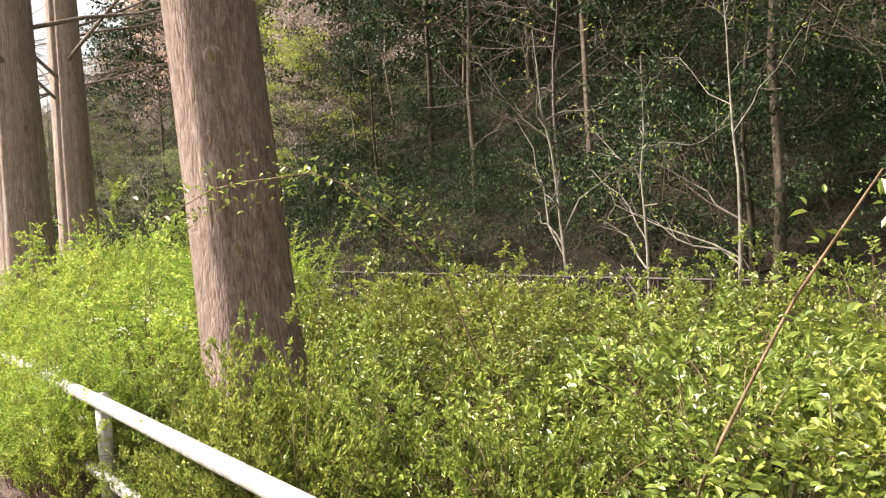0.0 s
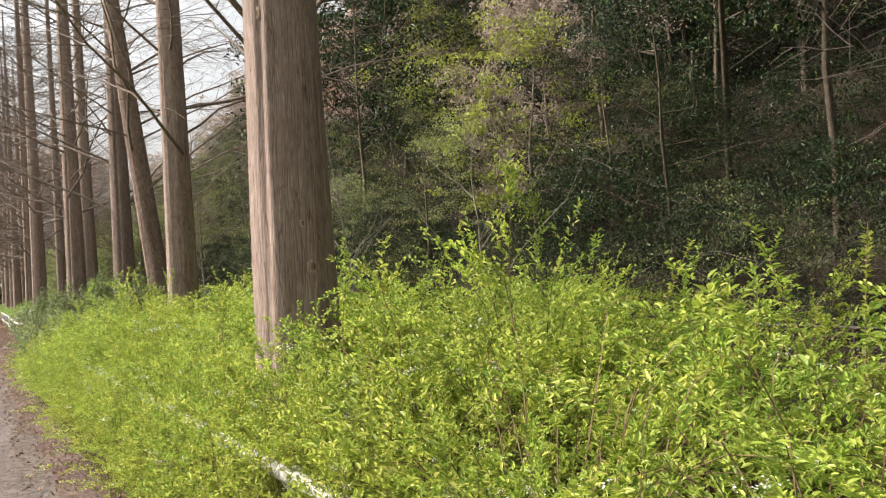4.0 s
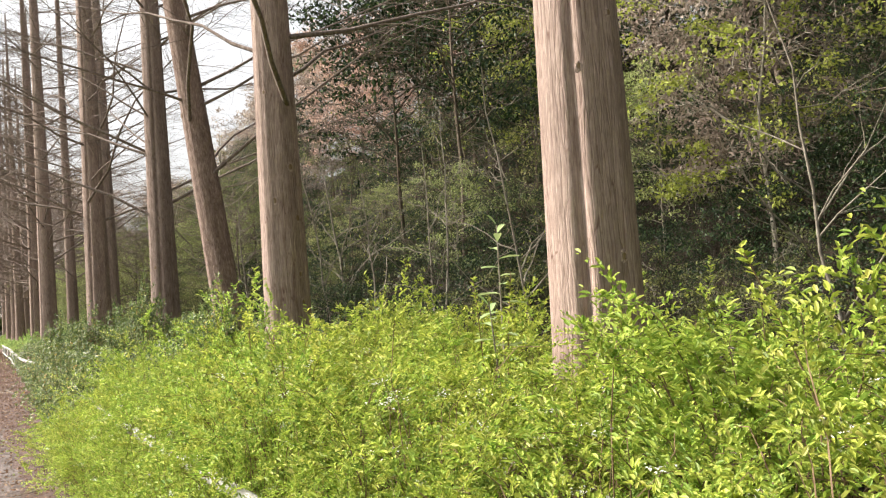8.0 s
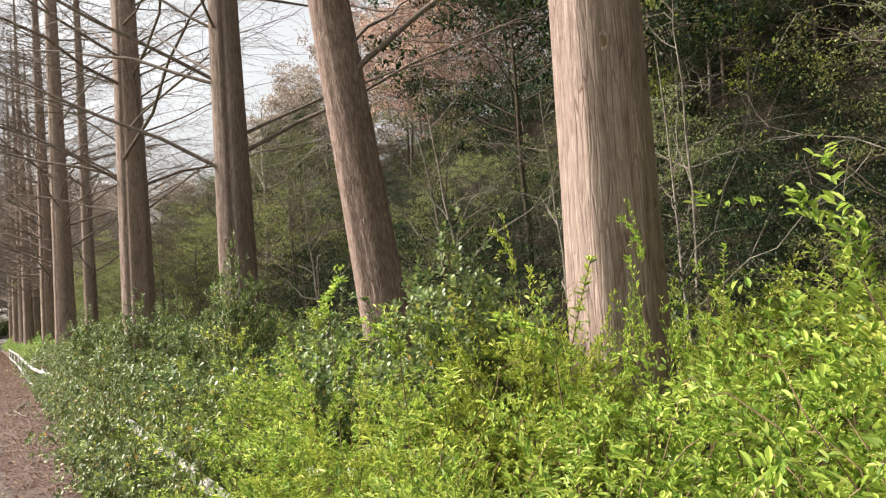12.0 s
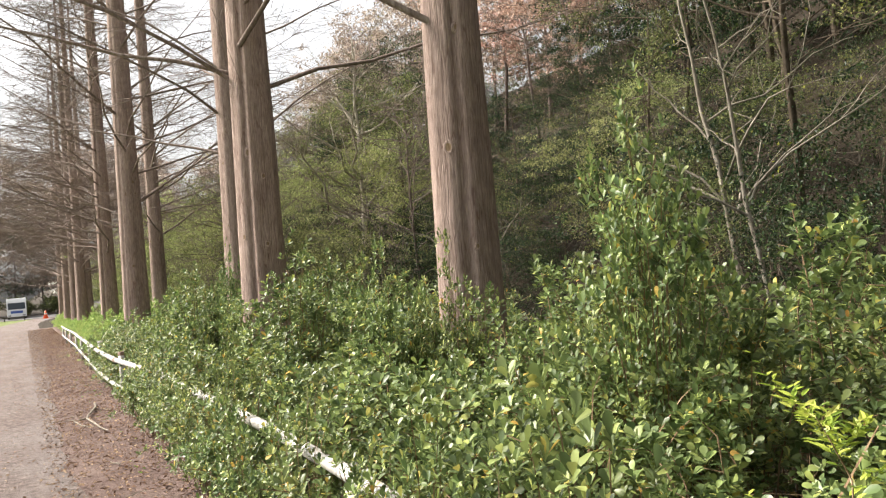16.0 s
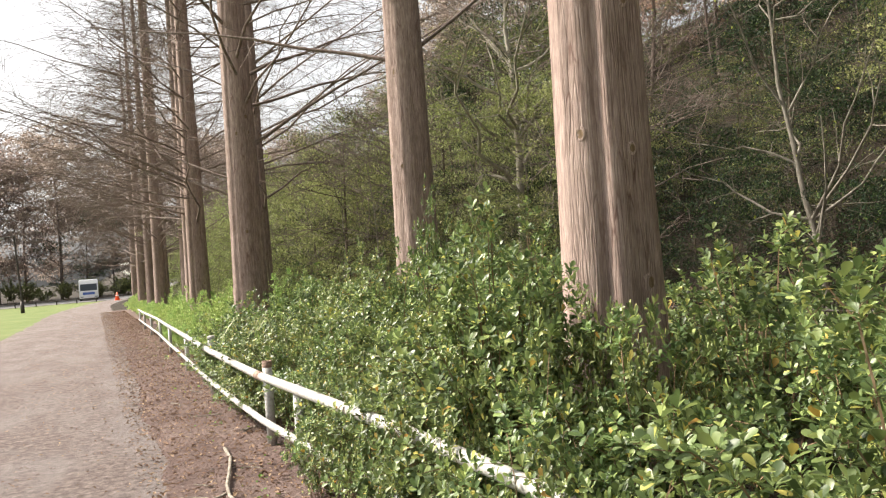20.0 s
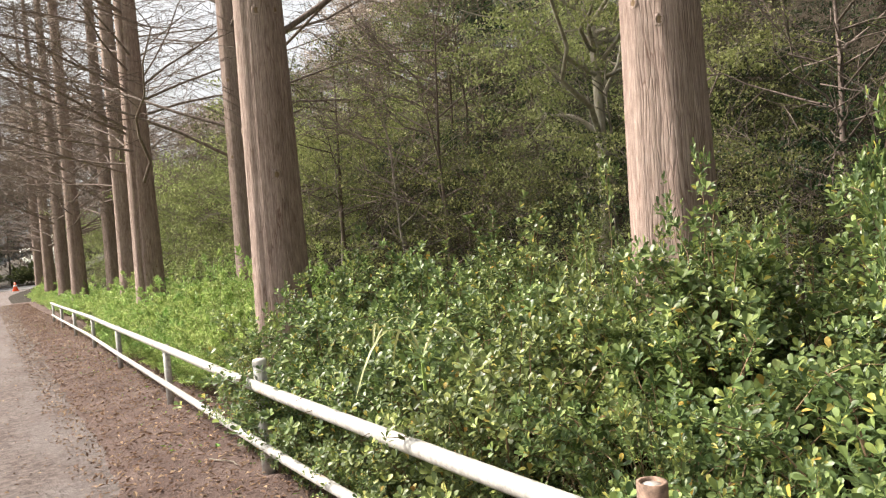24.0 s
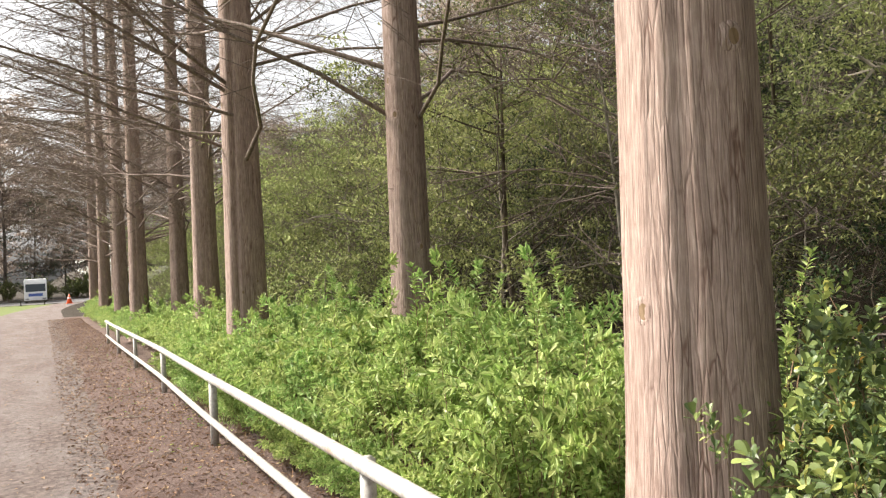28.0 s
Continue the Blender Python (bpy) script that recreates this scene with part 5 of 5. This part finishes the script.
# shrubs close in front of the trunks hide their feet
for x, y, kind, h in ((1.91, 10.32, "sps0", 0.92), (3.37, 13.83, "spi1", 1.15), (2.97, 18.39, "spi0", 1.45), (3.4, 21.56, "glo0", 1.05), (3.32, 26.24, "glo1", 1.6), (2.54, 29.69, "glo2", 1.5), (3.57, 34.86, "glo1", 1.65)):
    for dx, dy in ((-0.78, -0.18), (-0.45, -0.62)):
        put(kind, SHRUBS[kind], place(x + dx, y + dy, x * 5 + dy, 0.55, -0.03, h / NATURAL[kind[:3]]))
for x, y, h in ((1.2, 28.7, 0.78), (1.22, 29.5, 0.72), (1.2, 30.3, 0.74), (1.16, 31.1, 0.66)):
    put("gls1", GLO_SMALL[1][1], place(x, y, y * 5, 0.32, -0.02, h / 1.4))
for x, y, s, h in ((2.5, 39.75, 0.7, 1.0), (3.05, 40.0, 0.75, 1.05), (2.25, 39.35, 0.45, 0.7), (3.3, 39.2, 0.6, 0.9)):
    put("fre0", FRE[0][1], place(x, y, x * 7, s, -0.03, h / 1.15))
put("spi1", SPI[1][1], place(0.86, 4.6, 0.4, 0.42, -0.02, 0.7))
put("spi2", SPI[2][1], place(0.84, 5.15, 2.4, 0.42, -0.02, 0.72))
for x, y, h in ((0.94, 4.25, 0.74), (0.9, 4.55, 0.8), (0.9, 4.9, 0.8), (0.86, 5.5, 0.86), (0.92, 6.1, 0.8), (1.2, 4.6, 0.9)):
    put("sps1", SPI_SMALL[1][1], place(x, y, y * 3, 0.42, -0.02, h / 1.6))
for y, h in ((2.2, 0.42), (3.1, 0.62), (3.75, 0.45), (4.4, 0.7), (5.0, 0.78)):
    put("oli1", OLI[1][1], place(1.06 + 0.05 * math.sin(y * 9), y, y * 5, 0.3, -0.02, h / 0.9))
for x, y, s, h in ((2.12, 37.85, 0.5, 0.7), (1.75, 38.05, 0.38, 0.62), (2.6, 38.0, 0.7, 0.75), (1.8, 37.2, 0.5, 0.45), (1.86, 37.75, 0.42, 0.36)):
    put("gls0", GLO_SMALL[0][1], place(x, y, x * 7, s, 0, h))


# ---- litter on the verge ----
def litter(name, n, x0, x1, y0, y1, size, material, seed, label, category, lift=0.03):
    rng = np.random.default_rng(seed)
    x = rng.uniform(0, 1, n) ** 0.9 * (x1 - x0) + x0
    y = rng.uniform(y0, y1, n)
    z = np.array([ground_z(a, b) for a, b in zip(x, y)]) + lift + rng.uniform(0, 0.015, n)
    way = rand_dirs(rng, n) * [1, 1, 0.25]
    ln = size * rng.uniform(0.4, 1.4, n)
    me = mesh_np(name, *leaves(np.stack([x, y, z], -1), way, np.array([0, 0, 1.0]) + rand_dirs(rng, n) * 0.35, ln, ln * rng.uniform(0.25, 0.7, n)), material)
    tagged(new(name, me), label, category, kind="stuff")


litter("dead_leaves", 46000, 0.1, 1.7, 0, 82, 0.04, DEAD, 31, "brown dead leaves and needles strewn on the verge", "leaf litter", 0.035)
litter("scattered_leaves", 6500, -1.6, 0.5, 0, 82, 0.03, DEAD, 32, "few brown leaves scattered on the gravel path", "leaf litter", 0.05)
litter("verge_grass", 5000, 0.75, 1.5, 8, 60, 0.05, GRASS, 33, "small weeds and grass tufts at the foot of the rail", "weeds", 0.0)


def stick(pts, r, seed):
    rng = np.random.default_rng(seed)
    root = new("fallen_stick")
    tagged(root, "crooked pale fallen stick lying on the leaf litter", "stick", "fallen sticks")
    pts = np.array(pts, float)
    u = np.linspace(0, 1, 12)
    c = np.stack([np.interp(u, np.linspace(0, 1, len(pts)), pts[:, a]) for a in range(2)], -1)
    c += np.cumsum(rng.normal(0, 0.012, c.shape), axis=0)
    z = np.array([ground_z(a, b) + 0.035 + r for a, b in c])
    part("stick", mesh_np("stick", *tubes([(np.column_stack([c, z]), r * (1 - 0.5 * u))], 7), PALE_TWIG, True), root)


stick([(0.82, 33.0), (0.78, 32.5), (0.6, 31.6), (0.68, 30.9), (0.75, 30.2)], 0.017, 1)
stick([(0.62, 31.6), (0.45, 31.5), (0.5, 31.0), (0.6, 30.8)], 0.011, 2)
for i in range(46):
    x, y = sr.uniform(0.45, 1.15), sr.uniform(14, 56)
    a, ln = sr.uniform(0, 6.28), sr.uniform(0.12, 0.4)
    stick([(x, y), (x + math.cos(a) * ln * 0.5 + 0.02, y + math.sin(a) * ln * 0.5), (x + math.cos(a) * ln, y + math.sin(a) * ln)], sr.uniform(0.004, 0.009), 100 + i)


def pebbles(n, seed):
    """Small stones on the path and its edge."""
    rng = np.random.default_rng(seed)
    base = np.array([(1, 0, 0), (-1, 0, 0), (0, 1, 0), (0, -1, 0), (0, 0, 0.7), (0, 0, -0.7)], float)
    tri = np.array([(0, 2, 4), (2, 1, 4), (1, 3, 4), (3, 0, 4)])
    x, y = rng.uniform(-3.0, 0.9, n), rng.uniform(16, 82, n)
    z = np.array([ground_z(a, b) for a, b in zip(x, y)]) + 0.046
    s = 0.004 + 0.009 * rng.uniform(0, 1, n) ** 3
    v = base[None] * s[:, None, None] * rng.uniform(0.7, 1.3, (n, 6, 1)) + np.stack([x, y, z], -1)[:, None]
    f = (np.arange(n)[:, None, None] * 6 + tri[None]).reshape(-1, 3)
    tagged(new("pebbles", mesh_np("pebbles", v.reshape(-1, 3), f, GRAVEL)), "small grey stones strewn over the gravel path", "gravel", kind="stuff")


pebbles(14000, 41)
